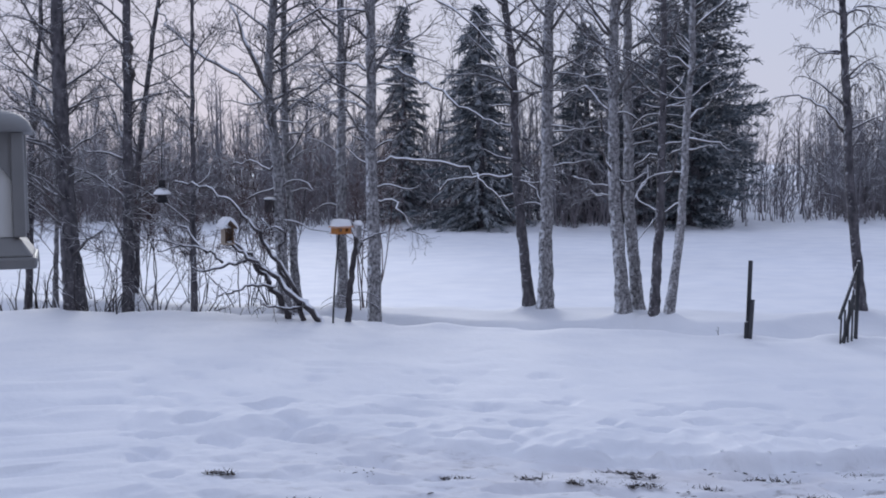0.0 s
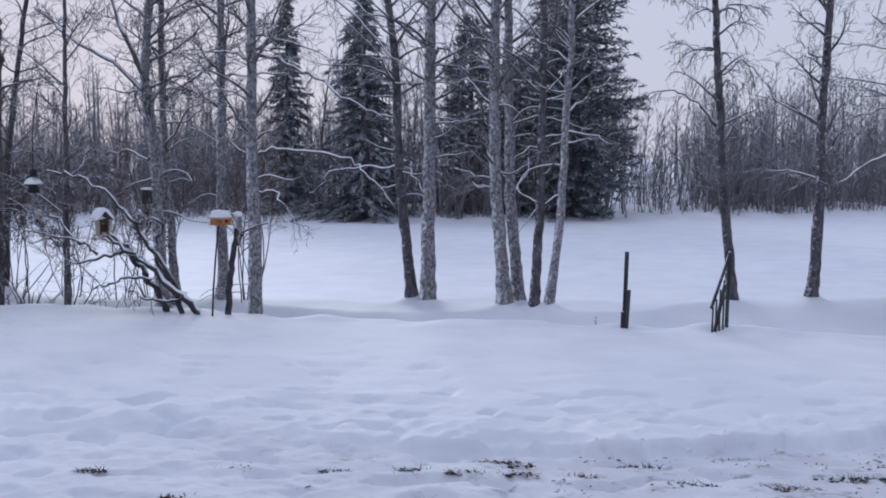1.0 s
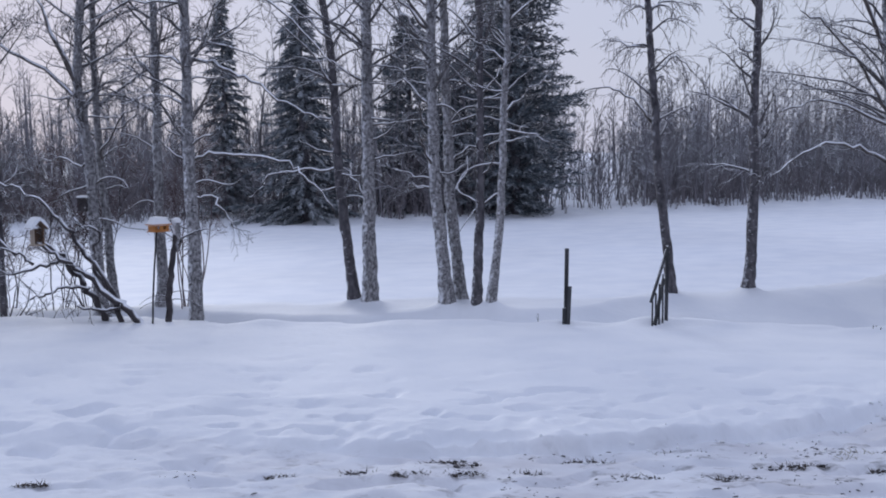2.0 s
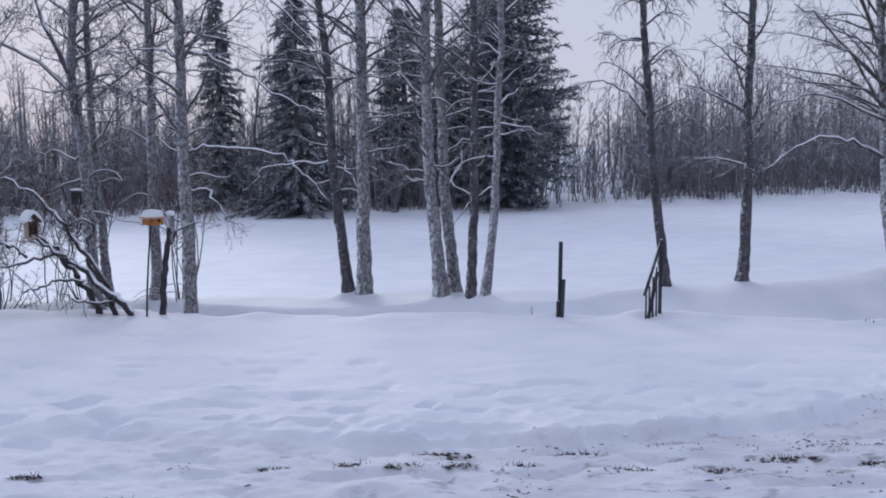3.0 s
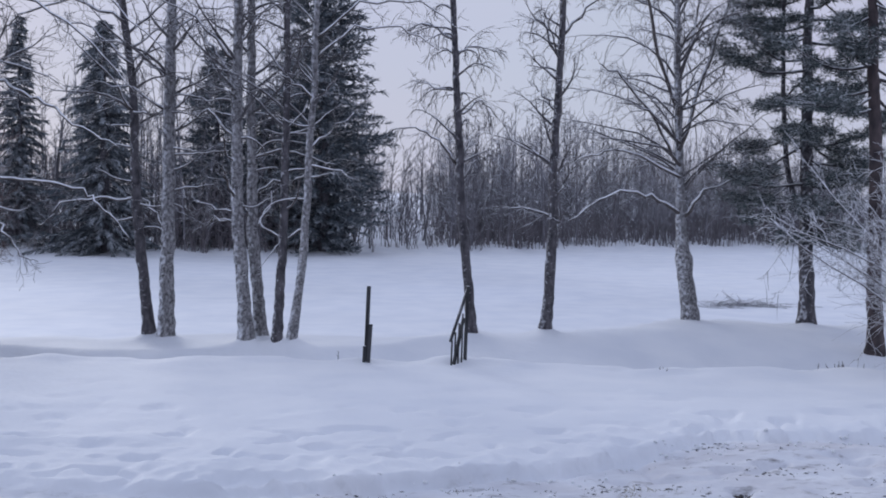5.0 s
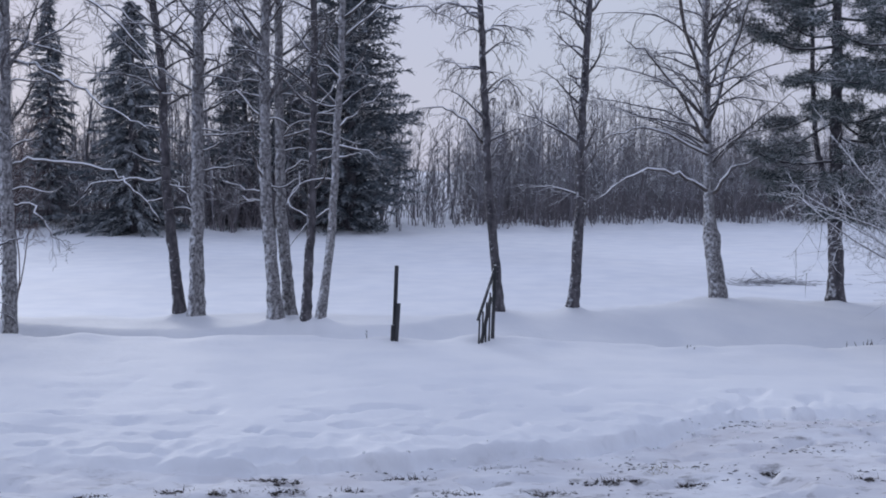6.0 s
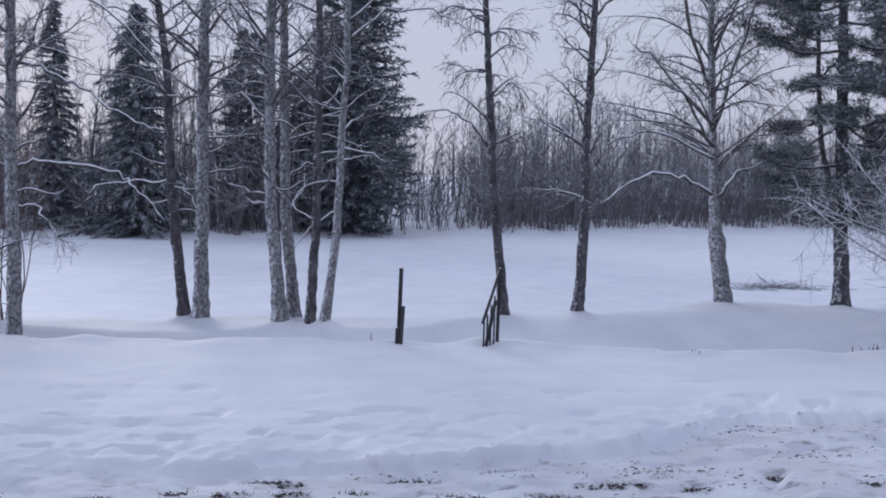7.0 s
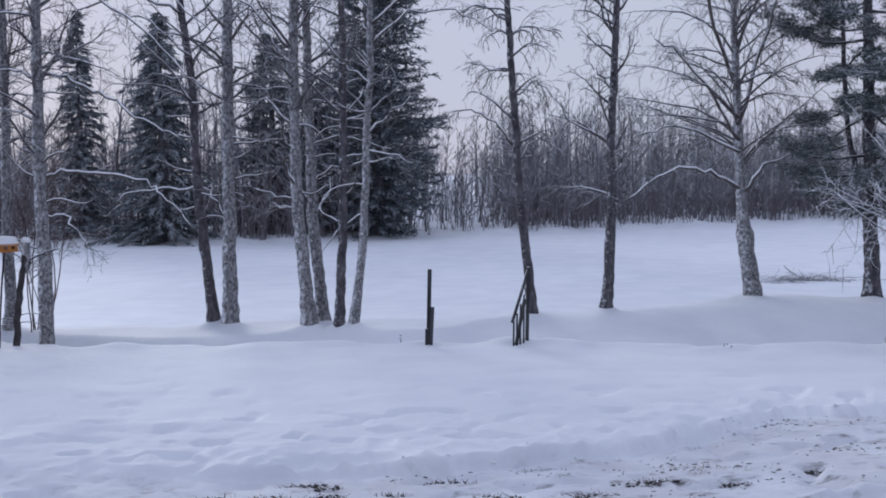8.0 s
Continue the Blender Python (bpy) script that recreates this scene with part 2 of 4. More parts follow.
FEET = [(-9.55, 17), (-10.73, 17.5), (-10.46, 18), (-8.69, 17.2), (-9.46, 19), (-7.44, 17), (-6.22, 18), (-6.12, 18.3), (-5.41, 18.6), (-4.42, 17), (-2.14, 18.5), (-1.86, 18.3), (-0.56, 17.6), (-0.35, 17.9), (-0.10, 17.4), (0.13, 17.4), (3.18, 19), (4.45, 19), (7.98, 21.5), (10.42, 21.5), (10.62, 19.2)]


def bank_level(x):
    return -0.20 + 0.06 * math.exp(-((x + 0.4) / 1.6) ** 2) - 0.08 * smooth01(8.8, 10.2, x) + 0.05 * smooth01(1.5, 3.0, x) * smooth01(6.5, 5.0, x) + 0.07 * smooth01(-8.0, -9.5, x)


def ground_z(x, y):
    c = crest(x)
    z = 0.0
    if y < 40:
        n1 = noise.noise((x * 0.45, y * 0.6, 3.0))
        n2 = noise.noise((x * 1.5, y * 2.2, 7.0))
        n3 = noise.noise((x * 4.2, y * 5.0, 11.0))
        live = 1.0 - smooth01(c - 1.0, c + 4.0, y)
        near = smooth01(13.0, 9.5, y) * smooth01(2.0, 5.0, math.hypot(x, y))
        r = y - ridge_y(x) + 0.05 * n3 + 0.07 * n2
        cover = smooth01(-2.2, 0.2, x)
        z += (0.035 * n1 + 0.015 * n2 * (0.5 + 0.5 * near) + (0.012 * n3 + 0.006 * noise.noise((x * 8.0, y * 8.5, 13.0))) * near) * live
        # shallow half-filled dents, longer than they are deep
        pit = noise.noise((x * 2.1 + 0.5 * n3, y * 3.0 + 0.4 * n2, 41.0)) + 0.35 * n3
        if pit > 0.16:
            z -= 0.20 * min(pit - 0.16, 0.4) * (0.25 + 0.75 * near) * live * smooth01(c, c - 2.5, y)
        # a low bank of ploughed snow, broken into clods, and the thinly covered drive before it
        clod = noise.noise((x * 2.9, y * 2.0, 61.0)) + 0.6 * noise.noise((x * 7.5, y * 5.0, 62.0))
        rag = r + (0.09 + 0.08 * smooth01(2.5, 4.0, x)) * clod
        if rag > -0.3:
            z += (0.022 + 0.03 * clod) * (0.45 + 0.55 * cover) * math.exp(-max(rag, 0.0) / 0.7) * smooth01(-0.05, 0.05, rag)
            z += 0.05 * max(clod, 0.0) * math.exp(-((r - 0.3) / 0.45) ** 2) * (1.0 + 0.8 * smooth01(2.6, 3.8, x))
        worn = 1.0 - 0.55 * smooth01(2.6, 3.8, x)
        z -= (0.05 + 0.035 * cover) * worn * smooth01(0.03, -0.03 - 0.3 * (1 - cover), rag)
        z -= 0.045 * cover * worn * math.exp(-((rag + 0.07) / 0.06) ** 2)
        if 15.5 < y < 24:
            heap = 0.0
            for bx, by in FEET:
                d2 = (x - bx) ** 2 + (y - by) ** 2
                if d2 < 1.6:
                    heap = max(heap, 0.13 * math.exp(-d2 / 0.045) + 0.03 * math.exp(-d2 / 0.25))
            z += heap
        if r < 0.1 and math.hypot(x, y) > 4.5:
            z += 0.010 * noise.noise((x * 5.0, y * 7.0, 5.0)) + 0.007 * noise.noise((x * 13.0, y * 15.0, 9.0))
        lump = noise.noise((x * 0.95 + 4.0, y * 1.3, 21.0))
        if lump > 0.2 and y < 12.5:
            z += 0.10 * (lump - 0.2) * smooth01(12.5, 10.5, y)
        z += 0.07 * math.exp(-((y - c + 0.2) / 0.4) ** 2) * (0.5 + n1 + 0.8 * n2)
        z -= 0.10 * smooth01(1.5, 4.0, x) * smooth01(11.0, 14.0, y) * (1.0 - smooth01(c, c + 0.55, y))
        # behind the crest the ground dips, then rises to the trees
        dip = 0.95 + 0.55 * widening(x)
        z -= dip * smooth01(c - 0.03, c + 0.55, y)
        z += (dip + bank_level(x)) * min(max((y - c - 0.35) / (1.8 + 1.7 * smooth01(0.5, 3.0, x) + 2.4 * widening(x)), 0.0), 1.0)
        z += 0.03 * noise.noise((x * 0.8, y * 0.8, 31.0)) * smooth01(c, c + 2, y)
    else:
        z = bank_level(x)
    fall = min(max((y - bank_edge(x)) / 7.0, 0.0), 1.0)
    z += (LAKE - bank_level(x)) * fall * (2.0 - fall)
    s = far_shore(x)
    if y > s - 2:
        z += 0.5 * smooth01(s - 1.0, s + 4.0, y) + 0.3 * noise.noise((x * 0.5, y * 0.5, 2.0)) * smooth01(s - 1.5, s + 1.0, y)
        z += 2.4 * smooth01(s + 4.0, s + 45.0, y) + 3.0 * smooth01(250.0, 900.0, y)
    return z


def build_ground():
    angles = []
    a = -180.0
    while a < 180.0:
        angles.append(a)
        a += 0.16 if -29 <= a < 32 else 2.5
    radii = [0.0]
    r = 0.12
    while r < 3200:
        radii.append(r)
        r *= 1.07 if r < 5.5 else (1.0038 if r < 10.8 else 1.0085 if r < 19 else (1.022 if r < 110 else 1.10))
    shape = Shape()
    for ri in radii[1:]:
        for ang in angles:
            x, y = ri * math.sin(radians(ang)), ri * math.cos(radians(ang))
            shape.v.append((x, y, ground_z(x, y)))
    n = len(angles)
    for i in range(len(radii) - 2):
        for k in range(n):
            j = (k + 1) % n
            shape.f.append((i * n + k, (i + 1) * n + k, (i + 1) * n + j, i * n + j)[::-1])
    shape.v.append((0.0, 0.0, ground_z(0.0, 0.0)))
    for k in range(n):
        shape.f.append((len(shape.v) - 1, (k + 1) % n, k))
    ground = put("ground", shape, ground_mat)
    thin = ground.data.attributes.new("thin", "FLOAT", "POINT")
    thin.data.foreach_set("value", [smooth01(-0.02, -0.25, y - ridge_y(x)) * smooth01(-4.5, 0.5, x) if y < 11 else 0.0 for x, y, z in shape.v])
    return tagged(ground, "snow-covered yard, bank and frozen lake with soft lumps", "ground", kind="structure")


build_ground()


def unseen_house_wall():
    """Unseen plain wall of the assumed house behind the camera, added to block sky light."""
    s = Shape()
    s.box((-7.0, -1.5, -0.4), (7.0, -1.3, 5.4))
    return tagged(put("wall_house_unseen", s, house_mat, smooth=False), "unseen plain grey-brown house wall behind the viewpoint, added to block sky light", "wall", kind="structure")


unseen_house_wall()


# ---- trees ----
def rand_dir(rng, d, spread):
    v = Vector((rng.gauss(0, 1), rng.gauss(0, 1), rng.gauss(0, 1))).normalized()
    return (d + v * spread).normalized()


def branch_line(rng, p, d, length, segs, wob, droop):
    pts = [Vector(p)]
    for i in range(segs):
        d = rand_dir(rng, d, wob)
        d = (d + Vector((0, 0, droop))).normalized()
        pts.append(pts[-1] + d * (length / segs))
    return pts


def taper(r0, r1, n):
    return [r0 + (r1 - r0) * i / (n - 1) for i in range(n)]


def along(pts, u):
    s = u * (len(pts) - 1)
    i = min(int(s), len(pts) - 2)
    return pts[i].lerp(pts[i + 1], s - i), (pts[i + 1] - pts[i]).normalized()


def twigs_on(rng, shape, pts, r, count, length, droop, levels=2, start=0.15):
    """Side shoots along a limb, each with finer shoots of its own."""
    for k in range(count):
        u = start + (1 - start) * (k + rng.random()) / count
        p, d = along(pts, min(u, 0.999))
        q = rand_dir(rng, d, 1.0)
        ln = length * (1.15 - 0.7 * u) * rng.uniform(0.6, 1.3)
        segs = 4 if levels > 1 else 2
        line = branch_line(rng, p, q, ln, segs, 0.4, droop)
        rr = max(r * (1 - 0.6 * u) * 0.5, 0.0045)
        shape.tube(line, taper(rr, 0.0022, segs + 1), 3, False)
        if levels > 1:
            twigs_on(rng, shape, line, rr, max(2, int(count * 0.55)), ln * 0.55, droop * 1.3, levels - 1, 0.2)


def crooked(rng, knots, wob=0.02):
    out = []
    for a, b in zip(knots, knots[1:]):
        a, b = Vector(a), Vector(b)
        for k in range(5):
            out.append(a.lerp(b, k / 5) + Vector((rng.gauss(0, wob), rng.gauss(0, wob), rng.gauss(0, wob))))
    return out + [Vector(knots[-1])]


def spine_line(rng, x, spine, top, wob=0.03):
    """A trunk's middle line from the offsets (dx, height) known of it up to its top."""
    knots = [(0.0, -0.25), (0.0, 0.0)] + list(spine)
    (x1, h1), (x2, h2) = knots[-2], knots[-1]
    lean = (x2 - x1) / max(h2 - h1, 0.1)
    knots.append((x2 + lean * 0.6 * (top - h2), top))
    pts = []
    drift = sway = 0.0
    for (xa, ha), (xb, hb) in zip(knots, knots[1:]):
        n = max(2, int((hb - ha) / 0.11))
        for i in range(n):
            t = i / n
            drift += rng.gauss(0, 0.006)
            sway += rng.gauss(0, 0.006)
            sway *= 0.93
            pts.append(Vector((xa + (xb - xa) * t + sway, drift, ha + (hb - ha) * t)))
    pts.append(Vector((knots[-1][0], drift, top)))
    return pts


def bare_tree(name, x, y, r, spine, limbs, seed, label, category="tree", top=11.0, mat=None, crown_from=2.9, n_branch=36, reach=1.7, droop=-0.03, twig=12, rise=0.55, group="", flare=1.35, levels=2, crown_mat=None, burl=0.0, shoots=9, low=0):
    rng = random.Random(seed)
    z = ground_z(x, y) - 0.08
    ob = base_of(name, x, y, z, label, category, group)
    pts = spine_line(rng, x, spine, top)
    radii = []
    for p in pts:
        h = max(p.z, 0) / top
        radii.append(r * (1 - 0.86 * h ** 0.9) * (1 + (flare - 1) * math.exp(-max(p.z, 0) / 0.18)) * rng.uniform(0.95, 1.06))
    if burl:
        radii = [q * (1 + 0.16 * math.exp(-((p.z - burl) / 0.13) ** 2) - 0.25 * smooth01(burl, burl + 0.6, p.z)) for p, q in zip(pts, radii)]
    trunk = Shape()
    trunk.tube(pts, radii, 14, True, 0.13)
    put("trunk", trunk, mat or birch_mat, ob)
    crown = Shape()
    for lr, line in limbs:
        knots = [Vector((dx, 0, h)) for dx, h in line]
        side = rng.uniform(-0.25, 0.25)
        fine = []
        for i in range(len(knots) - 1):
            n = 4
            for k in range(n):
                u = (i + k / n) / (len(knots) - 1)
                p = knots[i].lerp(knots[i + 1], k / n)
                fine.append(p + Vector((rng.gauss(0, 0.022), side * u * 1.5 + rng.gauss(0, 0.02), rng.gauss(0, 0.024))))
        fine.append(knots[-1] + Vector((0, side * 1.5, 0)))
        limb = Shape()
        limb.tube(fine, taper(lr * 0.8, lr * 0.24, len(fine)), 7)
        put("limb", limb, limb_mat, ob)
        twigs_on(rng, crown, fine, lr * 0.5, shoots, 0.62, droop, 2, 0.15)
    # short crooked limbs low on the trunk, lined with snow
    for k in range(low):
        h = 1.5 + 2.6 * (k + rng.random()) / low
        i = min(range(len(pts)), key=lambda q: abs(pts[q].z - h))
        d = Vector((rng.choice((-1, 1)), rng.uniform(-0.5, 0.4), rng.uniform(0.0, 0.6))).normalized()
        line = branch_line(rng, pts[i], d, rng.uniform(0.5, 1.05), 9, 0.34, rng.uniform(-0.07, 0.03))
        limb = Shape()
        limb.tube(line, taper(0.021, 0.007, 10), 6, False)
        put("limb", limb, limb_mat, ob)
        twigs_on(rng, crown, line, 0.012, 4, 0.3, droop, 1, 0.3)
    for k in range(n_branch):
        h = crown_from + (top - crown_from) * ((k + rng.random()) / n_branch) ** 1.0 * 0.98
        i = min(range(len(pts)), key=lambda q: abs(pts[q].z - h))
        ang = rng.uniform(0, 2 * math.pi)
        ln = reach * (1.1 - 0.75 * (h / top)) * rng.uniform(0.55, 1.25)
        d = Vector((math.cos(ang), math.sin(ang), rise + 0.5 * h / top)).normalized()
        line = branch_line(rng, pts[i], d, ln, 6, 0.25, droop)
        rr = max(min(radii[i] * 0.45, 0.03), 0.009)
        crown.tube(line, taper(rr, 0.004, 7), 4, False)
        twigs_on(rng, crown, line, rr, twig, ln * 0.5, droop * 1.5, levels, 0.15)
    put("crown", crown, crown_mat or twig_mat, ob, "bare snow-dusted twigs")
    return ob


BIRCH = "leafless birch with pale snow-flecked bark on the bank"
OLD = "old leafless birch with dark rough bark on the bank"
TREES = "bare trees along the bank"
bare_tree("birch_tree", -9.55, 17, 0.178, [(-0.05, 2.29), (-0.1, 5.04)],
          [(0.04, [(-0.06, 3.58), (-0.47, 4.14), (-0.96, 4.61)]), (0.045, [(-0.05, 3.21), (-0.58, 3.86), (-1.18, 4.34)])],
          100, OLD, top=12.0, crown_from=1.5, n_branch=40, reach=2.2, mat=dark_bark_mat, crown_mat=lined_twig_mat, group=TREES)
bare_tree("birch_tree", -9.33, 17.05, 0.1, [(-0.22, 2.2), (-0.36, 5.0)],
          [],
          99, OLD, top=9.5, crown_from=2.5, n_branch=30, reach=1.5, mat=dark_bark_mat, crown_mat=lined_twig_mat, group=TREES)
bare_tree("birch_tree", -10.73, 17.5, 0.073, [(0.22, 3.28), (0.4, 4.98)],
          [],
          101, OLD, top=9.0, crown_from=1.5, n_branch=36, reach=1.5, mat=dark_bark_mat, crown_mat=lined_twig_mat, group=TREES)
bare_tree("birch_tree", -10.46, 18, 0.053, [(0.1, 2.38)],
          [],
          102, OLD, top=6.0, n_branch=22, reach=1.1, group=TREES)
bare_tree("birch_tree", -8.69, 17.2, 0.112, [(0.09, 3.21), (0.15, 5.04)],
          [(0.06, [(0.12, 4.13), (0.26, 4.67), (0.32, 5.03)])],
          103, OLD, top=11.0, crown_from=1.5, n_branch=30, reach=1.7, mat=dark_bark_mat, crown_mat=lined_twig_mat, group=TREES)
bare_tree("birch_tree", -9.46, 19, 0.075, [(0.15, 2.53), (0.67, 5.54)],
          [],
          104, OLD, top=9.5, crown_from=1.5, n_branch=28, reach=1.6, mat=dark_bark_mat, crown_mat=lined_twig_mat, group=TREES)
bare_tree("birch_tree", -7.44, 17, 0.061, [(0.06, 3.18), (0.09, 4.97)],
          [],
          105, OLD, top=9.0, crown_from=1.5, n_branch=30, reach=1.4, mat=dark_bark_mat, crown_mat=lined_twig_mat, group=TREES)
bare_tree("birch_tree", -6.22, 18, 0.111, [(-0.13, 2.88), (-0.23, 4.0), (-0.13, 5.21)],
          [(0.075, [(-0.2, 3.82), (-0.46, 4.48), (-0.75, 5.23)]), (0.05, [(-0.16, 3.54), (-0.77, 4.06), (-1.51, 4.55), (-2.06, 4.99), (-2.21, 5.28)]), (0.03, [(-0.13, 2.5), (-0.6, 2.68), (-1.05, 2.6)]), (0.025, [(-0.11, 2.22), (-0.61, 2.08), (-1.02, 1.79)])],
          106, BIRCH, top=12.0, n_branch=42, reach=1.9, low=4, crown_mat=lined_twig_mat, group=TREES)
bare_tree("birch_tree", -6.12, 18.3, 0.078, [(-0.12, 2.89), (-0.13, 5.26)],
          [(0.025, [(-0.13, 2.41), (-0.0, 2.68), (0.31, 2.7)]), (0.03, [(-0.13, 2.32), (-0.05, 2.7), (0.4, 3.22), (0.7, 3.45)])],
          107, BIRCH, top=12.0, n_branch=42, reach=1.9, low=4, crown_mat=lined_twig_mat, group=TREES)
bare_tree("birch_tree", -5.41, 18.6, 0.098, [(0.05, 3.39), (0.02, 5.29)],
          [],
          108, BIRCH, top=12.0, n_branch=42, reach=1.9, low=4, crown_mat=lined_twig_mat, group=TREES)
bare_tree("birch_tree", -4.42, 17, 0.116, [(0.01, 2.28), (0.02, 4.88)],
          [(0.04, [(0.02, 2.88), (0.38, 2.96), (0.91, 2.92), (1.53, 2.8), (1.74, 2.6), (2.0, 2.35), (2.17, 2.05)]), (0.03, [(0.01, 2.33), (0.28, 2.32), (0.5, 2.06), (0.63, 1.84), (0.86, 1.75)]), (0.04, [(0.05, 4.41), (0.39, 4.31), (0.92, 4.13), (1.27, 3.82), (1.79, 3.55), (2.05, 3.42)]), (0.035, [(-0.01, 4.32), (-0.42, 4.48), (-1.06, 4.44)]), (0.03, [(0.02, 4.67), (0.57, 4.61), (1.19, 4.33)]), (0.035, [(0.02, 5.6), (0.9, 5.5), (1.7, 4.9), (2.3, 4.2)]), (0.035, [(0.02, 6.2), (1.0, 6.2), (2.0, 5.5), (2.8, 4.7)]), (0.03, [(0.02, 5.2), (-0.8, 5.3), (-1.6, 4.9)]), (0.03, [(0.02, 3.7), (-0.5, 3.9), (-1.1, 3.75)])],
          109, BIRCH, top=12.0, low=5, crown_mat=lined_twig_mat, group=TREES)
bare_tree("birch_tree", -2.14, 18.5, 0.094, [(-0.18, 1.88), (-0.29, 4.01), (-0.43, 5.11)],
          [(0.035, [(-0.23, 2.2), (-0.82, 2.19), (-1.29, 2.14), (-1.59, 1.88), (-1.73, 1.67)]), (0.03, [(-0.27, 3.55), (-0.53, 4.01), (-0.85, 4.39), (-1.28, 4.77)]), (0.03, [(-0.28, 3.59), (-0.01, 3.56), (0.2, 3.48)]), (0.035, [(-0.4, 5.0), (-1.2, 5.3), (-2.0, 5.0), (-2.5, 4.5)]), (0.03, [(-0.31, 4.3), (-0.9, 4.9), (-1.5, 5.0)])],
          110, OLD, top=12.0, n_branch=36, twig=8, crown_from=3.2, low=6, crown_mat=lined_twig_mat, mat=dark_bark_mat, group=TREES)
bare_tree("birch_tree", -1.86, 18.3, 0.126, [(0.03, 2.31), (0.06, 5.03)],
          [(0.03, [(0.05, 4.08), (-0.32, 4.3)]), (0.035, [(0.07, 4.08), (0.32, 4.08), (0.68, 3.84)]), (0.03, [(0.05, 2.88), (0.5, 2.92), (0.95, 2.98)]), (0.03, [(0.0, 1.62), (-0.23, 2.08), (-0.46, 2.22)]), (0.03, [(0.06, 4.7), (0.5, 5.2), (1.1, 5.2)]), (0.03, [(0.05, 3.5), (-0.5, 3.9), (-1.1, 4.0)])],
          111, BIRCH, top=12.0, n_branch=36, twig=8, crown_from=3.2, low=6, crown_mat=lined_twig_mat, group=TREES)
bare_tree("birch_tree", -0.56, 17.6, 0.111, [(-0.15, 1.7), (-0.17, 3.43), (-0.15, 4.72)],
          [(0.04, [(-0.16, 2.65), (-0.32, 3.26), (-0.58, 3.53), (-0.88, 3.46)]), (0.04, [(-0.16, 2.04), (-0.31, 2.48), (-0.37, 2.66)]), (0.025, [(-0.16, 1.96), (-0.57, 2.09), (-0.83, 2.14)]), (0.025, [(-0.15, 1.74), (-0.53, 1.87), (-0.66, 1.74)]), (0.045, [(-0.17, 3.69), (-0.36, 4.21), (-0.62, 4.56), (-0.71, 4.73)]), (0.035, [(-0.16, 4.2), (-0.8, 4.9), (-1.4, 5.2)]), (0.03, [(-0.15, 4.5), (0.2, 5.0), (0.6, 5.2)])],
          112, BIRCH, top=12.0, n_branch=36, twig=8, crown_from=3.2, low=6, crown_mat=lined_twig_mat, group=TREES)
bare_tree("birch_tree", -0.35, 17.9, 0.100, [(-0.16, 1.69), (-0.2, 4.76)],
          [(0.035, [(-0.16, 2.8), (0.24, 2.94), (0.67, 2.87), (1.1, 2.74)]), (0.03, [(-0.18, 2.14), (0.16, 2.48), (0.42, 2.39)])],
          113, BIRCH, top=12.0, n_branch=36, twig=8, crown_from=3.2, low=6, crown_mat=lined_twig_mat, group=TREES)
bare_tree("birch_tree", -0.10, 17.4, 0.079, [(0.09, 1.35), (0.09, 4.74)],
          [],
          114, OLD, top=12.0, n_branch=36, twig=8, crown_from=3.2, low=6, crown_mat=lined_twig_mat, mat=dark_bark_mat, group=TREES)
bare_tree("birch_tree", 0.13, 17.4, 0.075, [(0.22, 1.52), (0.3, 4.72)],
          [(0.03, [(0.25, 2.71), (0.6, 2.66), (0.93, 2.49)]), (0.03, [(0.25, 2.96), (0.52, 3.21), (0.92, 3.54)]), (0.03, [(0.27, 3.72), (-0.07, 3.98), (-0.32, 4.07)]), (0.025, [(0.21, 2.63), (-0.02, 2.46), (0.11, 2.2)]), (0.03, [(0.29, 4.3), (0.9, 4.8), (1.6, 4.85), (2.2, 4.5)]), (0.03, [(0.3, 4.6), (1.0, 5.2), (1.9, 5.2), (2.6, 4.8)])],
          115, BIRCH, top=12.0, n_branch=36, twig=8, crown_from=3.2, low=6, crown_mat=lined_twig_mat, group=TREES)
bare_tree("birch_tree", 3.18, 19, 0.087, [(-0.23, 2.19), (-0.4, 5.06), (-0.46, 6.0)],
          [(0.035, [(-0.28, 2.82), (-0.67, 3.24), (-1.05, 3.42), (-1.44, 3.37)]), (0.03, [(-0.32, 3.68), (0.1, 3.91), (0.39, 3.64)]), (0.03, [(-0.35, 4.11), (-0.68, 4.1), (-1.06, 4.23)]), (0.035, [(-0.39, 4.91), (-0.88, 5.23), (-1.16, 5.08)]), (0.03, [(-0.38, 4.72), (0.09, 4.83), (0.43, 4.79)])],
          116, "leafless weeping birch with dark bark and thin hanging twigs", top=12.0, crown_from=2.2, reach=1.25, droop=-0.2, twig=8, n_branch=44, rise=0.8, shoots=12, mat=dark_bark_mat, group=TREES)
bare_tree("tree", 4.45, 19, 0.1, [(0.11, 1.71), (0.15, 4.14), (0.2, 6.07)],
          [(0.03, [(0.14, 3.9), (-0.15, 4.08), (-0.34, 4.27)]), (0.04, [(0.17, 5.01), (0.58, 5.5), (1.18, 5.96)]), (0.035, [(0.17, 4.62), (-0.16, 5.29), (-0.4, 5.28)])],
          117, "leafless tree with dark wet bark and a broken fork", top=11.0, mat=dark_bark_mat, crown_from=1.7, n_branch=40, reach=1.25, twig=9, crown_mat=lined_twig_mat, group=TREES)
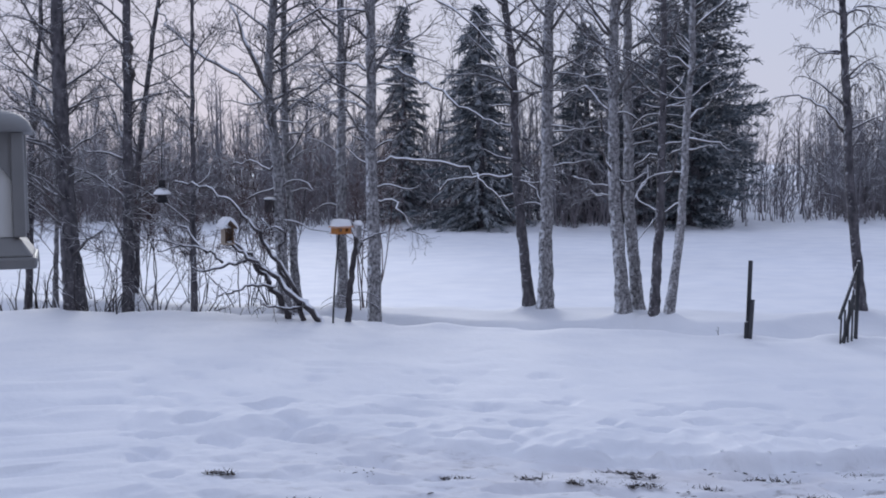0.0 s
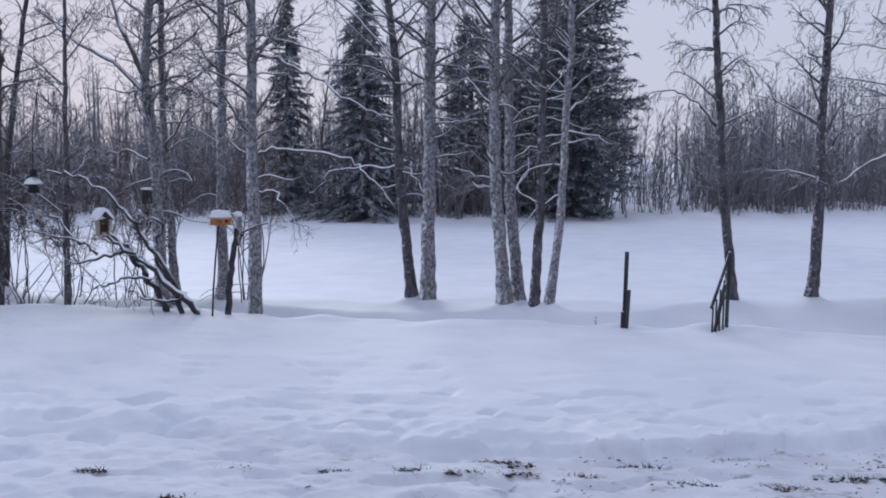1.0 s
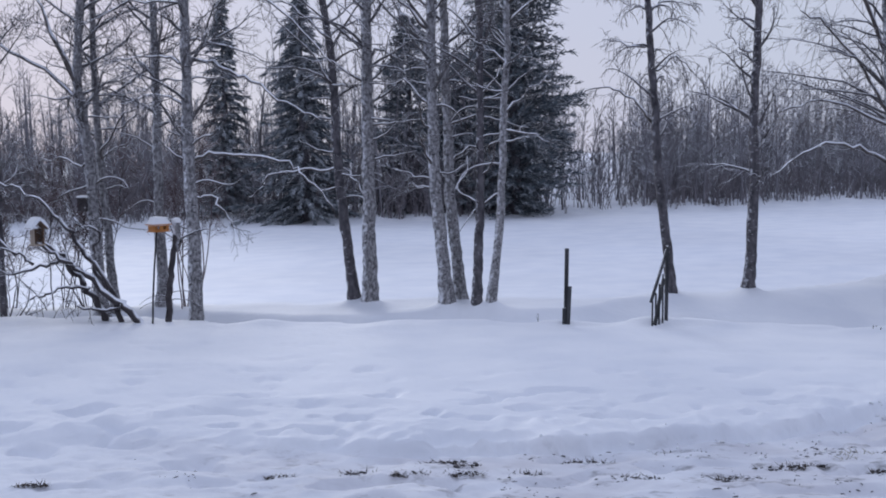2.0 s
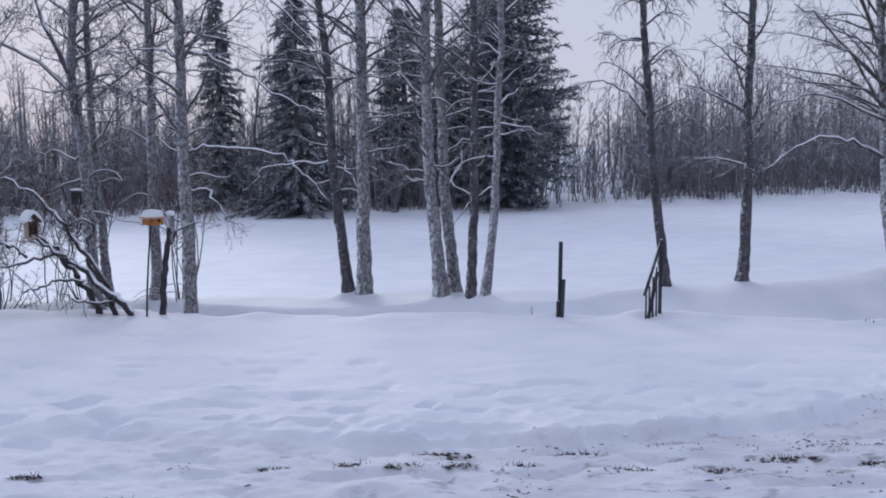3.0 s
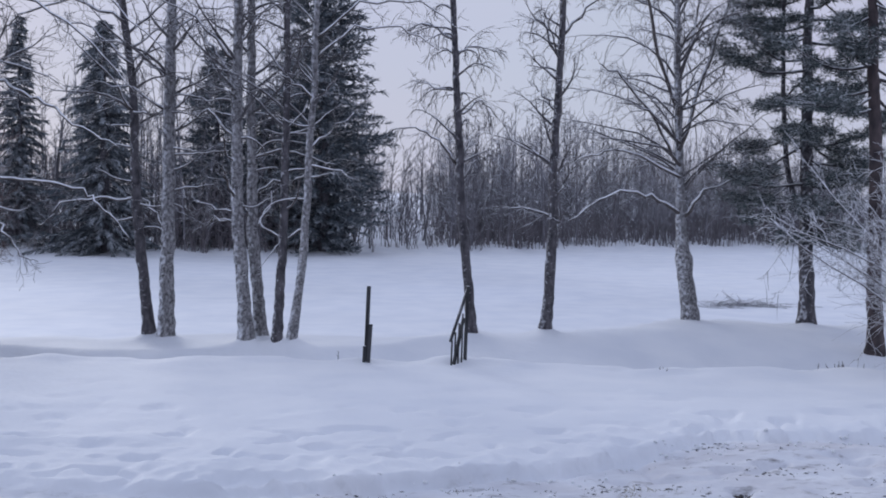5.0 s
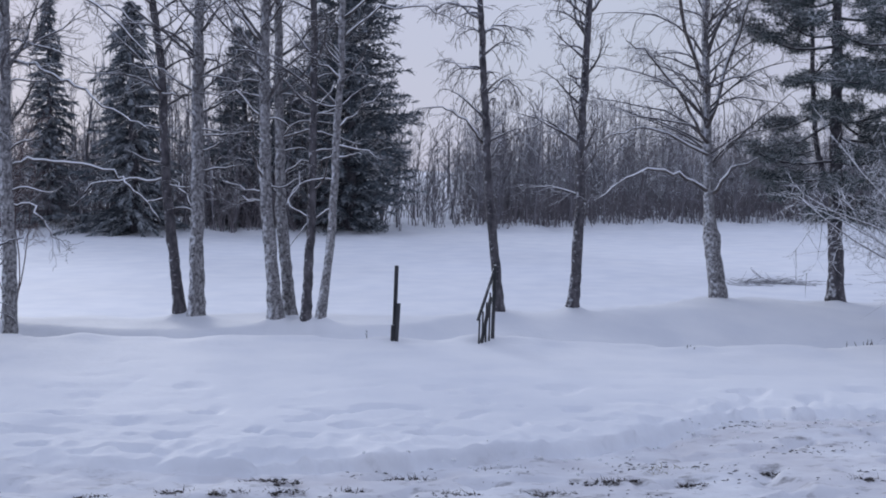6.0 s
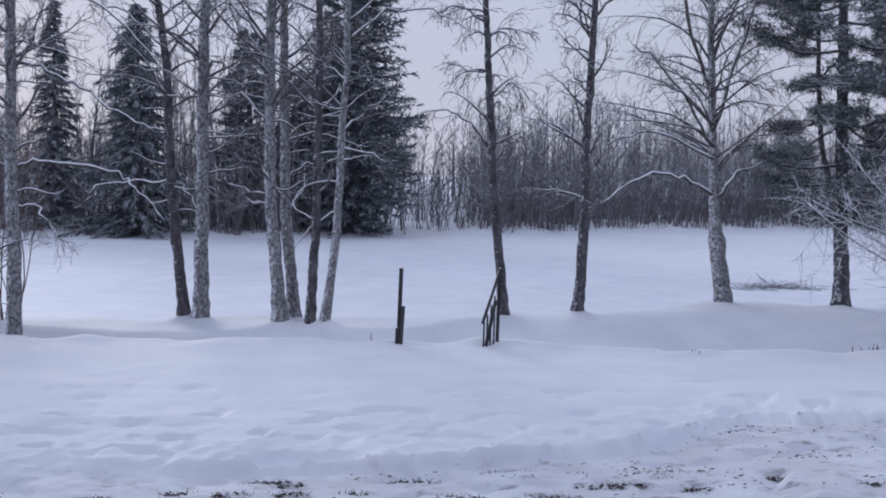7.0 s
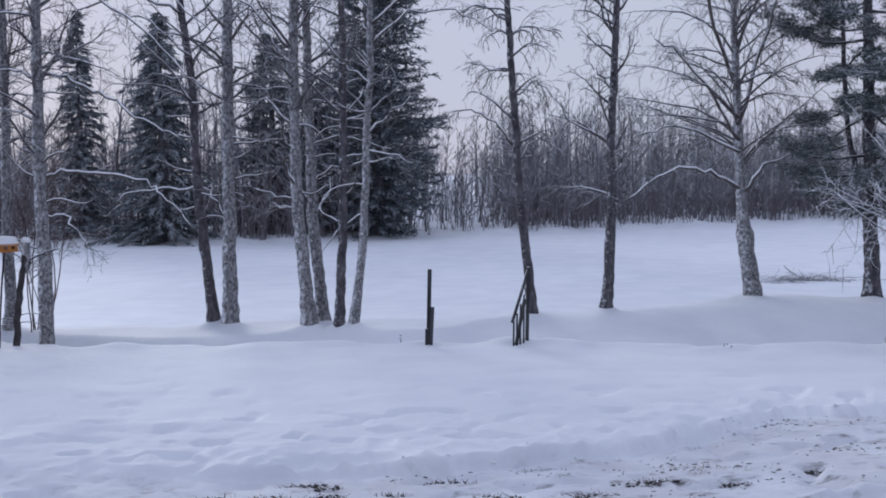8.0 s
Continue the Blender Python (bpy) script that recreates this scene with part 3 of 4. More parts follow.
bare_tree("tree", 7.98, 21.5, 0.168, [(-0.19, 1.3), (-0.39, 4.54), (-0.46, 6.75)],
          [(0.058, [(-0.3, 2.09), (-0.88, 2.42), (-1.57, 2.47), (-2.14, 2.24), (-2.59, 1.91)]), (0.058, [(-0.23, 1.98), (0.16, 2.54), (0.69, 2.77)]), (0.048, [(-0.31, 2.98), (-0.79, 3.86), (-1.6, 4.73), (-2.06, 4.94)]), (0.058, [(-0.36, 3.98), (-0.93, 5.52), (-1.17, 6.4), (-1.23, 6.73)]), (0.058, [(-0.33, 3.32), (0.13, 4.77), (0.57, 6.13), (0.74, 6.8)]), (0.048, [(-0.3, 2.76), (-1.12, 3.19), (-1.81, 3.29), (-2.38, 3.06)]), (0.042, [(-0.38, 4.09), (0.37, 4.33), (0.75, 4.12)]), (0.048, [(-0.39, 4.65), (-0.06, 5.66), (0.04, 6.77)]), (0.042, [(-0.34, 3.43), (-1.02, 4.08), (-1.71, 4.18)])],
          118, "broad leafless tree with snow-laden spreading limbs and a knotted trunk", top=10.0, crown_from=2.4, n_branch=70, reach=2.9, droop=-0.115, twig=10, rise=0.9, flare=1.15, burl=1.15, shoots=13, crown_mat=lined_twig_mat, group=TREES)



# ---- pines and spruces ----
def needle_clump(rng, shape, c, size, count, flat=0.4):
    """A tuft of needle sprays round a shoot."""
    for k in range(count):
        d = Vector((rng.gauss(0, 1), rng.gauss(0, 1), rng.gauss(0, 1) * flat)).normalized()
        side = d.cross(Vector((rng.gauss(0, 1), rng.gauss(0, 1), rng.gauss(0, 1)))).normalized()
        s = size * rng.uniform(0.5, 1.1)
        a = c + d * s * 0.15
        shape.face(a - side * s * 0.06, a + side * s * 0.06, c + d * s)


def pine_bough(rng, crown, ob, p, d, ln, r0, clump):
    """A bough that sags and lifts its tip, with flat plates of needle tufts on its outer half."""
    line = branch_line(rng, p, d, ln, 8, 0.16, -0.03)
    for i, q in enumerate(line):
        u = i / 8
        q.z += ln * (-0.10 * math.sin(math.pi * u) + 0.08 * u * u)
    limb = Shape()
    limb.tube(line, taper(r0, 0.008, 9), 6, False)
    for m in range(int(9 + 7 * ln)):
        u = rng.uniform(0.32, 1.0)
        q, e = along(line, min(u, 0.999))
        side = Vector((-e.y, e.x, 0)).normalized() * rng.choice((-1, 1))
        sub = branch_line(rng, q, (e * 0.7 + side * rng.uniform(0.3, 1.0) + Vector((0, 0, rng.uniform(-0.05, 0.3)))).normalized(), ln * rng.uniform(0.22, 0.46) * (1.25 - 0.5 * u), 4, 0.22, 0.02)
        limb.tube(sub, taper(0.011, 0.004, 5), 3, False)
        for k in range(6):
            c, w = along(sub, rng.uniform(0.2, 0.999))
            c = c + Vector((rng.gauss(0, 0.10), rng.gauss(0, 0.10), rng.gauss(0.015, 0.05)))
            needle_clump(rng, crown, c, clump * rng.uniform(0.75, 1.2), 13, 0.6)
    put("limb", limb, wet_limb_mat, ob)


def pine(x, y, r, spine, seed, label, top, from_h, branches, reach, clump, mat=None, lean_side=0.0, fork=(), plates=()):
    rng = random.Random(seed)
    ob = base_of("pine_tree", x, y, ground_z(x, y) - 0.06, label, "tree", "pines on the bank")
    pts = spine_line(rng, x, spine, top)
    radii = [r * (1 - 0.8 * max(p.z, 0) / top) * (1 + 0.3 * math.exp(-max(p.z, 0) / 0.2)) * rng.uniform(0.96, 1.05) for p in pts]
    trunk = Shape()
    trunk.tube(pts, radii, 14, True, 0.13)
    put("trunk", trunk, mat or pine_bark_mat, ob)
    stems = [(pts, radii)]
    if fork:
        line = crooked(rng, [(dx, dy, h) for dx, dy, h in fork], 0.012)
        wide = taper(r * 0.42, r * 0.2, len(line))
        stem = Shape()
        stem.tube(line, wide, 9, True, 0.1)
        put("stem", stem, mat or pine_bark_mat, ob)
        stems.append((line, wide))
    crown = Shape()
    for k in range(branches):
        h = from_h + (top - from_h) * (k + rng.random()) / branches
        line, wide = stems[1] if fork and rng.random() < 0.35 and h > fork[0][2] + 0.6 else stems[0]
        i = min(range(len(line)), key=lambda q: abs(line[q].z - h))
        ang = rng.uniform(0, 2 * math.pi)
        d = Vector((math.cos(ang) - lean_side, math.sin(ang) * 0.8, rng.uniform(-0.5, 0.35))).normalized()
        pine_bough(rng, crown, ob, line[i], d, reach * rng.uniform(0.5, 1.15) * (1.1 - 0.45 * (h / top)), max(0.015, wide[i] * 0.3), clump)
    # the boughs that stand out: height, direction, length
    for h, dx, dy, dz, ln in plates:
        i = min(range(len(pts)), key=lambda q: abs(pts[q].z - h))
        pine_bough(rng, crown, ob, pts[i], Vector((dx, dy, dz)).normalized(), ln, 0.035, clump * 1.1)
    put("crown", crown, pine_mat, ob, "grey-green needles dusted with snow", smooth=False)
    return ob


def spruce(x, y, height, radius, seed, label, shape_pow=0.75, gap=0.0, dense=1.0, twin=0.0, base=0.0, belly=0.0, up=0.0):
    """A far conifer: drooping boughs in uneven tiers, each clothed in short sprays."""
    rng = random.Random(seed)
    ob = base_of("spruce_tree", x, y, ground_z(x, y), label, "tree", "dark conifers on the far shore")
    trunk, crown = Shape(), Shape()
    trunk.tube([(0, 0, -0.4), (0.05, 0, height * 0.5), (0, 0, height)], [radius * 0.08, radius * 0.05, 0.03], 7)
    put("trunk", trunk, dark_bark_mat, ob)
    tiers = int(height * 5.5 * dense)
    for k in range(tiers):
        u = (k + rng.random()) / tiers
        h = base + (height - base) * u
        wide = radius * (1 - u) ** shape_pow * (0.8 + 0.35 * noise.noise((h * 0.9, seed * 3.1, 0.5))) * (1 - belly * (1 - min(u / 0.35, 1.0))) + 0.12
        for m in range(5):
            ang = rng.uniform(0, 2 * math.pi)
            ln = wide * rng.uniform(0.5 + 0.15 * (up > 0), 1.12 - 0.1 * (up > 0)) * (1 + gap * noise.noise((math.cos(ang) * 1.3, math.sin(ang) * 1.3, h * 0.6)))
            d = Vector((math.cos(ang), math.sin(ang), rng.uniform(-0.28, 0.2) + up))
            p = Vector((twin * (1 if m % 2 else -1) * u, 0, h))
            line = branch_line(rng, p, d.normalized(), ln, 4, 0.12, -0.06)
            for s in range(int(12 + 17 * ln)):
                q, e = along(line, rng.uniform(0.15, 0.999))
                w = rand_dir(rng, (e + Vector((0, 0, -0.35 + 1.6 * up))).normalized(), 0.55 + up)
                side = w.cross(rand_dir(rng, Vector((0, 0, 1)), 0.9)).normalized()
                l2 = rng.uniform(0.22, 0.5)
                crown.face(q - side * 0.055, q + side * 0.055, q + w * l2 + side * 0.018, q + w * l2 - side * 0.018)
    put("crown", crown, hazed_spruce_mat, ob, "dark green needle boughs, colour lifted for haze", smooth=False)
    return ob


pine(10.42, 21.5, 0.158, [(-0.06, 1.85), (-0.14, 4.68), (-0.2, 6.93)], 71, "two-stemmed pine with grey bark and snowy drooping needle boughs", 11.0, 1.9, 50, 1.5, 0.15, dark_bark_mat, 0.1,
     fork=[(-0.05, 0.0, 1.95), (-0.32, 0.1, 2.5), (-0.48, 0.15, 3.1), (-0.58, 0.2, 4.6), (-0.62, 0.2, 6.6), (-0.6, 0.2, 9.0)],
     plates=[(2.7, -1, -0.3, 0.22, 1.9), (3.5, -1, 0.3, -0.12, 1.8), (3.9, -1, 0.6, -0.1, 1.3), (4.6, -1, -0.35, 0.08, 1.0), (4.6, 1, -0.25, 0.1, 1.2), (4.75, 1, 0.3, 0.05, 1.3), (4.5, -0.2, -1, 0.08, 1.2), (4.7, 0.5, -1, 0.0, 1.1),
             (5.0, -1, 0.1, 0.05, 1.9), (5.2, -1, -0.4, 0.05, 1.7), (5.9, -1, -0.2, 0.1, 1.5), (6.1, -0.9, 0.4, 0.12, 1.6), (6.3, 0.2, -1, 0.15, 1.2), (6.0, 1, 0.0, 0.2, 1.5), (5.6, 1, -0.3, 0.15, 1.6), (6.6, -0.8, -0.5, 0.2, 1.4),
             (1.9, 0.6, -0.8, -0.2, 0.9), (2.0, -0.7, -0.6, -0.25, 0.9), (2.2, 0.9, -0.3, -0.1, 1.1), (2.4, -0.3, -1, -0.1, 0.9), (2.5, 1, 0.3, 0.0, 1.3), (2.8, 0.7, -0.7, -0.1, 1.2), (3.2, 1, 0.1, 0.05, 1.5), (3.6, 0.8, -0.5, 0.1, 1.4), (3.8, 1, 0.5, 0.1, 1.6)])
pine(10.62, 19.2, 0.147, [(-0.12, 3.7), (-0.27, 6.7)], 73, "pine with reddish bark standing at the yard's edge", 12.0, 4.6, 26, 1.9, 0.15,
     plates=[(4.4, -1, -0.2, 0.15, 1.4), (4.7, -1, 0.5, 0.1, 1.3), (5.1, -1, 0.0, 0.15, 1.5), (4.6, 1, 0.5, 0.1, 1.5),(4.9, 1, -0.1, 0.05, 1.8), (5.3, -0.6, -0.8, 0.1, 1.3), (5.6, 1, 0.3, 0.1, 1.6)])
spruce(-17.3, 75.0, 14.4, 3.0, 81, "slim dark spruce on the far shore", 0.75, 0.5)
spruce(-11.8, 73.3, 14.6, 5.2, 82, "tall pointed dark spruce on the far shore", 0.68, 0.3, 1.3)
spruce(2.0, 76.0, 18.3, 6.9, 83, "broad dark conifer, the largest on the far shore", 0.45, 0.6, 1.6, 0.9, belly=0.5, up=0.25)
spruce(-5.0, 76.0, 12.8, 4.6, 84, "shorter dark conifer on the far shore", 0.5, 0.9, 1.0, belly=0.3, up=0.25)
spruce(-2.0, 77.0, 10.5, 3.6, 85, "shorter dark conifer on the far shore", 0.5, 0.7, 0.9)


# ---- far woods and thickets ----
def far_tree(rng, shape, x, y, h, r, branches, spread):
    z = ground_z(x, y) - 0.3
    lean = rng.gauss(0, 0.05)
    top = Vector((x + lean * h + rng.gauss(0, 0.2), y, z + h))
    mid = Vector((x + lean * h * 0.4 + rng.gauss(0, 0.12), y, z + h * 0.5))
    line = [Vector((x, y, z)), mid, top]
    shape.tube(line, [r, r * 0.7, 0.015], 4, False)
    for k in range(branches):
        u = rng.uniform(0.18, 0.98)
        p, d = along(line, u)
        ang = rng.uniform(0, 2 * math.pi)
        d = Vector((math.cos(ang), math.sin(ang), rng.uniform(0.5, 1.8))).normalized()
        ln = spread * (1.15 - u) * rng.uniform(0.5, 1.3) + 0.3
        br = branch_line(rng, p, d, ln, 2, 0.22, 0.04)
        shape.tube(br, [0.022, 0.017, 0.01], 3, False)
        for m in range(2 if x < 6 else 4):
            q, e = along(br, rng.uniform(0.3, 0.99))
            tip = q + rand_dir(rng, e, 0.7) * ln * rng.uniform(0.25, 0.5)
            shape.tube([q, tip], [0.017, 0.011], 3, False)


def far_woods():
    rng = random.Random(5)
    woods = Shape()
    for k in range(1400):
        x = rng.uniform(-58, 58)
        deep = rng.random() ** 1.3 * 30
        y = far_shore(x) + 1.5 + deep
        tall = 9.4 + 1.4 * noise.noise((x * 0.15, 0, 0)) if x > 6 else 13.0 - 3.2 * smooth01(-14.0, -20.0, x)
        h = tall * rng.uniform(0.45, 1.12)
        if (x < 6 and rng.random() < 0.3) or (5 < x < 12 and rng.random() < 0.55):
            continue
        far_tree(rng, woods, x, y, h, 0.035 + 0.09 * rng.random() ** 2, 20, 1.7 if x > 6 else 2.4)
    tagged(put("far_woods", woods, hazed_wood_mat), "leafless grey-brown woods along the far shore, colour paled for haze", "woods", kind="stuff")
    brush = Shape()
    for k in range(1900):
        x = rng.uniform(-60, 60)
        y = far_shore(x) + 1.2 + rng.random() ** 1.3 * 22
        if 4 < x < 12 and rng.random() < 0.7:
            continue
        h = rng.uniform(1.0, 4.2) if x > 3 else rng.uniform(1.5, 5.5)
        z = ground_z(x, y) - 0.1
        for m in range(5):
            d = Vector((rng.gauss(0, 0.2), rng.gauss(0, 0.2), 1)).normalized()
            line = branch_line(rng, (x + rng.gauss(0, 0.6), y, z), d, h * rng.uniform(0.45, 1.1), 3, 0.2, 0.0)
            brush.tube(line, [0.03, 0.024, 0.017, 0.01], 3, False)
            for q in range(4):
                p, e = along(line, rng.uniform(0.3, 0.99))
                brush.tube([p, p + rand_dir(rng, e, 0.7) * h * rng.uniform(0.15, 0.35)], [0.015, 0.009], 3, False)
    tagged(put("shore_thicket", brush, hazed_red_twig_mat), "reddish-brown bare thicket along the far shore, colour paled for haze", "shrubs", kind="stuff")


far_woods()


def shrub(name, x, y, seed, stems, height, lean, label, mat, spread=0.5, twig=6, r=0.02, category="shrub", levels=2, droop=0.0, twig_len=0.3, start=0.15, stem_mat=None, wob=0.13):
    rng = random.Random(seed)
    ob = base_of(name, x, y, ground_z(x, y), label, category)
    crown = Shape()
    for k in range(stems):
        ang = rng.uniform(0, 2 * math.pi)
        d = Vector((lean[0] + math.cos(ang) * spread, lean[1] + math.sin(ang) * spread, 1)).normalized()
        p = Vector((math.cos(ang) * 0.15, math.sin(ang) * 0.15, -0.1))
        ln = height * rng.uniform(0.6, 1.1)
        line = branch_line(rng, p, d, ln, 8, wob, droop)
        stem = Shape()
        stem.tube(line, taper(r * rng.uniform(0.7, 1.2), 0.006, 9), 5)
        put("stem", stem, stem_mat or mat, ob)
        twigs_on(rng, crown, line, r * 0.6, twig, ln * twig_len, droop, levels, start)
    put("crown", crown, mat, ob, "fine bare twigs")
    return ob


FOOT_BUSH = "bare many-stemmed bush with dark crooked stems by a birch foot"
BROWN_BUSH = "tall reddish-brown bare bush with snow-dotted twigs behind the feeders"
for bx, by, seed, stems, high, lean in ((-9.2, 16.9, 31, 13, 2.1, 0.0), (-8.45, 16.8, 32, 15, 2.0, 0.12), (-10.6, 17.2, 33, 10, 1.8, -0.1), (-9.75, 16.8, 34, 9, 1.5, -0.2), (-8.0, 17.3, 35, 8, 1.5, 0.3)):
    shrub("bush", bx, by, seed, stems, high, (lean, 0), FOOT_BUSH, wet_limb_mat, 0.6, 6, 0.023, levels=1, wob=0.26, droop=0.04)
shrub("bush", -4.95, 18.6, 36, 7, 3.4, (0, 0), "tall reddish bush with fine bare twigs", bush_twig_mat, 0.14, 20, 0.011, twig_len=0.22, start=0.42, wob=0.18)
for bx, by, seed in ((-6.7, 19.0, 40), (-7.3, 18.8, 37), (-8.3, 19.2, 42), (-9.2, 19.1, 38), (-10.3, 19.3, 39)):
    shrub("bush", bx, by, seed, 6, 2.75, (0, 0), BROWN_BUSH, bush_twig_mat, 0.3, 21, 0.011, twig_len=0.26, start=0.45, stem_mat=wet_limb_mat, wob=0.2, droop=0.02)
shrub("snowy_bush", 10.0, 14.5, 41, 34, 4.3, (-0.26, 0.1), "bush with arching twigs loaded with snow", frost_twig_mat, 0.42, 16, 0.026, twig_len=0.34, droop=-0.012, wob=0.15)




# ---- feeders, nest boxes and the fallen apple limb ----
def snow_cap(w, d, h, z, seed, lip=0.02, n=7):
    """A soft cushion of snow with drooping edges."""
    rng = random.Random(seed)
    s = Shape()
    for j in range(n):
        for i in range(n):
            u, v = i / (n - 1) * 2 - 1, j / (n - 1) * 2 - 1
            e = max(0.0, 1 - max(abs(u), abs(v)) ** 4)
            s.v.append((u * (w / 2 + lip), v * (d / 2 + lip), z + h * e ** 0.6 * (0.85 + 0.3 * rng.random()) - (0.02 if e == 0 else 0)))
    for j in range(n - 1):
        for i in range(n - 1):
            a = j * n + i
            s.f.append((a, a + 1, a + n + 1, a + n))
    b = len(s.v)
    s.v.extend([(-w / 2, -d / 2, z - 0.004), (w / 2, -d / 2, z - 0.004), (w / 2, d / 2, z - 0.004), (-w / 2, d / 2, z - 0.004)])
    s.f.append((b + 3, b + 2, b + 1, b))
    return s


def solid(lo, hi, taper=0.0):
    s = Shape()
    s.box(lo, hi, taper)
    return s


def bird_house(x, y, z):
    """Little open bird table with a gabled roof, nailed on the fallen limb."""
    ob = base_of("bird_feeder", x, y, z, "small wooden bird table with snow on its gabled roof", "bird feeder")
    put("floor", solid((-0.13, -0.12, 0.0), (0.13, 0.12, 0.02)), pale_wood_mat, ob, smooth=False, bevel=0.004)
    put("back_board", solid((-0.10, 0.06, 0.02), (0.10, 0.08, 0.22)), brown_wood_mat, ob, smooth=False, bevel=0.003)
    for dx in (-0.11, 0.09):
        put("side_board", solid((dx, -0.09, 0.02), (dx + 0.02, 0.08, 0.22)), pale_wood_mat if dx < 0 else brown_wood_mat, ob, smooth=False, bevel=0.003)
    for sgn in (-1, 1):
        s = Shape()
        a, b, e = Vector((0, -0.15, 0.33)), Vector((sgn * 0.17, -0.15, 0.215)), Vector((0, 0.30, 0))
        up = Vector((sgn * 0.012, 0, 0.018))
        for q in ((a, b, b + e, a + e), (a + up, a + e + up, b + e + up, b + up), (a, a + up, b + up, b), (b, b + up, b + e + up, b + e), (a + e, b + e, b + e + up, a + e + up)):
            s.face(*q)
        roof = put("roof_board", s, brown_wood_mat, ob, smooth=False)
    s = Shape()
    prof = [(-0.19, 0.215), (-0.15, 0.285), (-0.08, 0.345), (0.0, 0.38), (0.08, 0.345), (0.15, 0.28), (0.19, 0.21)]
    for i in range(len(prof) - 1):
        (xa, za), (xb, zb) = prof[i], prof[i + 1]
        s.face((xa, -0.17, za), (xb, -0.17, zb), (xb, 0.17, zb), (xa, 0.17, za))
    for yy in (-0.17, 0.17):
        s.face(*[(px, yy, pz) for px, pz in prof], (0.17, yy, 0.222), (0.0, yy, 0.335), (-0.17, yy, 0.222))
    put("snow_cap", s, cap_mat, roof, "thick cushion of snow", smooth=False)
    ob.scale = (0.7, 0.7, 1.06)
    ob.rotation_euler = (0, 0, radians(48))
    return ob


def orange_feeder(x, y, ztop):
    zg = ground_z(x, y)
    ob = base_of("bird_feeder", x, y, zg, "orange-painted box bird feeder on a thin pole, capped with snow", "bird feeder")
    h = ztop - zg
    pole = Shape()
    pole.tube([(-0.15, 0, -0.2), (-0.12, 0.0, 0.25 * h), (-0.085, 0.01, 0.55 * h), (-0.03, 0, h - 0.17)], [0.014, 0.014, 0.013, 0.013], 7)
    turn = radians(44)
    ob.rotation_euler = (0, 0, turn)
    put("pole", pole, black_mat, ob).rotation_euler = (0, 0, -turn)
    t = h - 0.17
    put("floor", solid((-0.13, -0.1, t), (0.13, 0.1, t + 0.016)), orange_mat, ob, smooth=False, bevel=0.003)
    for dx in (-0.118, 0.102):
        put("side_board", solid((dx, -0.085, t + 0.016), (dx + 0.016, 0.085, t + 0.095)), orange_mat, ob, smooth=False, bevel=0.003)
    # front and back boards with two openings each
    for dy in (-0.085, 0.072):
        s = Shape()
        s.box((-0.102, dy, t + 0.016), (0.102, dy + 0.013, t + 0.035))
        s.box((-0.102, dy, t + 0.078), (0.102, dy + 0.013, t + 0.095))
        for a, b in ((-0.102, -0.072), (-0.028, 0.028), (0.072, 0.102)):
            s.box((a, dy + 0.001, t + 0.035), (b, dy + 0.012, t + 0.078))
        put("front_board" if dy < 0 else "back_board", s, orange_mat, ob, smooth=False)
    roof = put("roof", solid((-0.145, -0.115, t + 0.095), (0.145, 0.115, t + 0.11)), orange_mat, ob, smooth=False, bevel=0.003)
    put("snow_cap", snow_cap(0.25, 0.19, 0.095, t + 0.112, 3), cap_mat, roof, "rounded cushion of snow")
    return ob


def nest_box(x, y, z):
    ob = base_of("nest_box", x, y, z, "dark wooden nest box nailed to a birch trunk", "nest box")
    body = solid((-0.09, -0.09, 0), (0.09, 0.08, 0.25))
    body = put("body", body, wet_limb_mat, ob, smooth=False, bevel=0.005)
    # no opening is cut: a black disc stands in for the shade inside
    hole = Shape()
    hole.tube([(0, -0.088, 0.16), (0, -0.094, 0.16)], [0.02, 0.02], 10)
    put("entrance", hole, black_mat, body, "black disc painted as the dark of the entrance hole")
    roof = Shape()
    roof.box((-0.12, -0.13, 0.25), (0.12, 0.1, 0.275))
    roof = put("roof", roof, grey_wood_mat, ob, smooth=False, bevel=0.004)
    put("snow_cap", snow_cap(0.22, 0.2, 0.035, 0.277, 5), cap_mat, roof, "thin snow on the roof")
    ob.scale = (0.68, 0.8, 0.82)
    return ob


def dome_feeder(x, y, z):
    ob = base_of("hanging_feeder", x, y, z, "dark hanging bird feeder with a round snow cap", "bird feeder")
    body = Shape()
    body.tube([(0, 0, -0.06), (0, 0, -0.05), (0, 0, 0.06), (0, 0, 0.07)], [0.05, 0.09, 0.06, 0.11], 14)
    put("body", body, black_mat, ob)
    dome = Shape()
    dome.tube([(0, 0, 0.07), (0, 0, 0.10), (0, 0, 0.14), (0, 0, 0.165), (0, 0, 0.175)], [0.135, 0.125, 0.09, 0.05, 0.01], 16)
    put("snow_cap", dome, cap_mat, ob, "domed snow cap")
    cord = Shape()
    cord.tube([(0, 0, 0.16), (0.01, 0.0, 0.9), (0.06, 0.2, 1.7)], [0.006, 0.006, 0.006], 5)
    put("cord", cord, black_mat, ob)
    lid = Shape()
    lid.tube([(0, 0, 0.17), (0, 0, 0.29)], [0.055, 0.05], 10)
    put("tube", lid, black_mat, ob)
    return ob


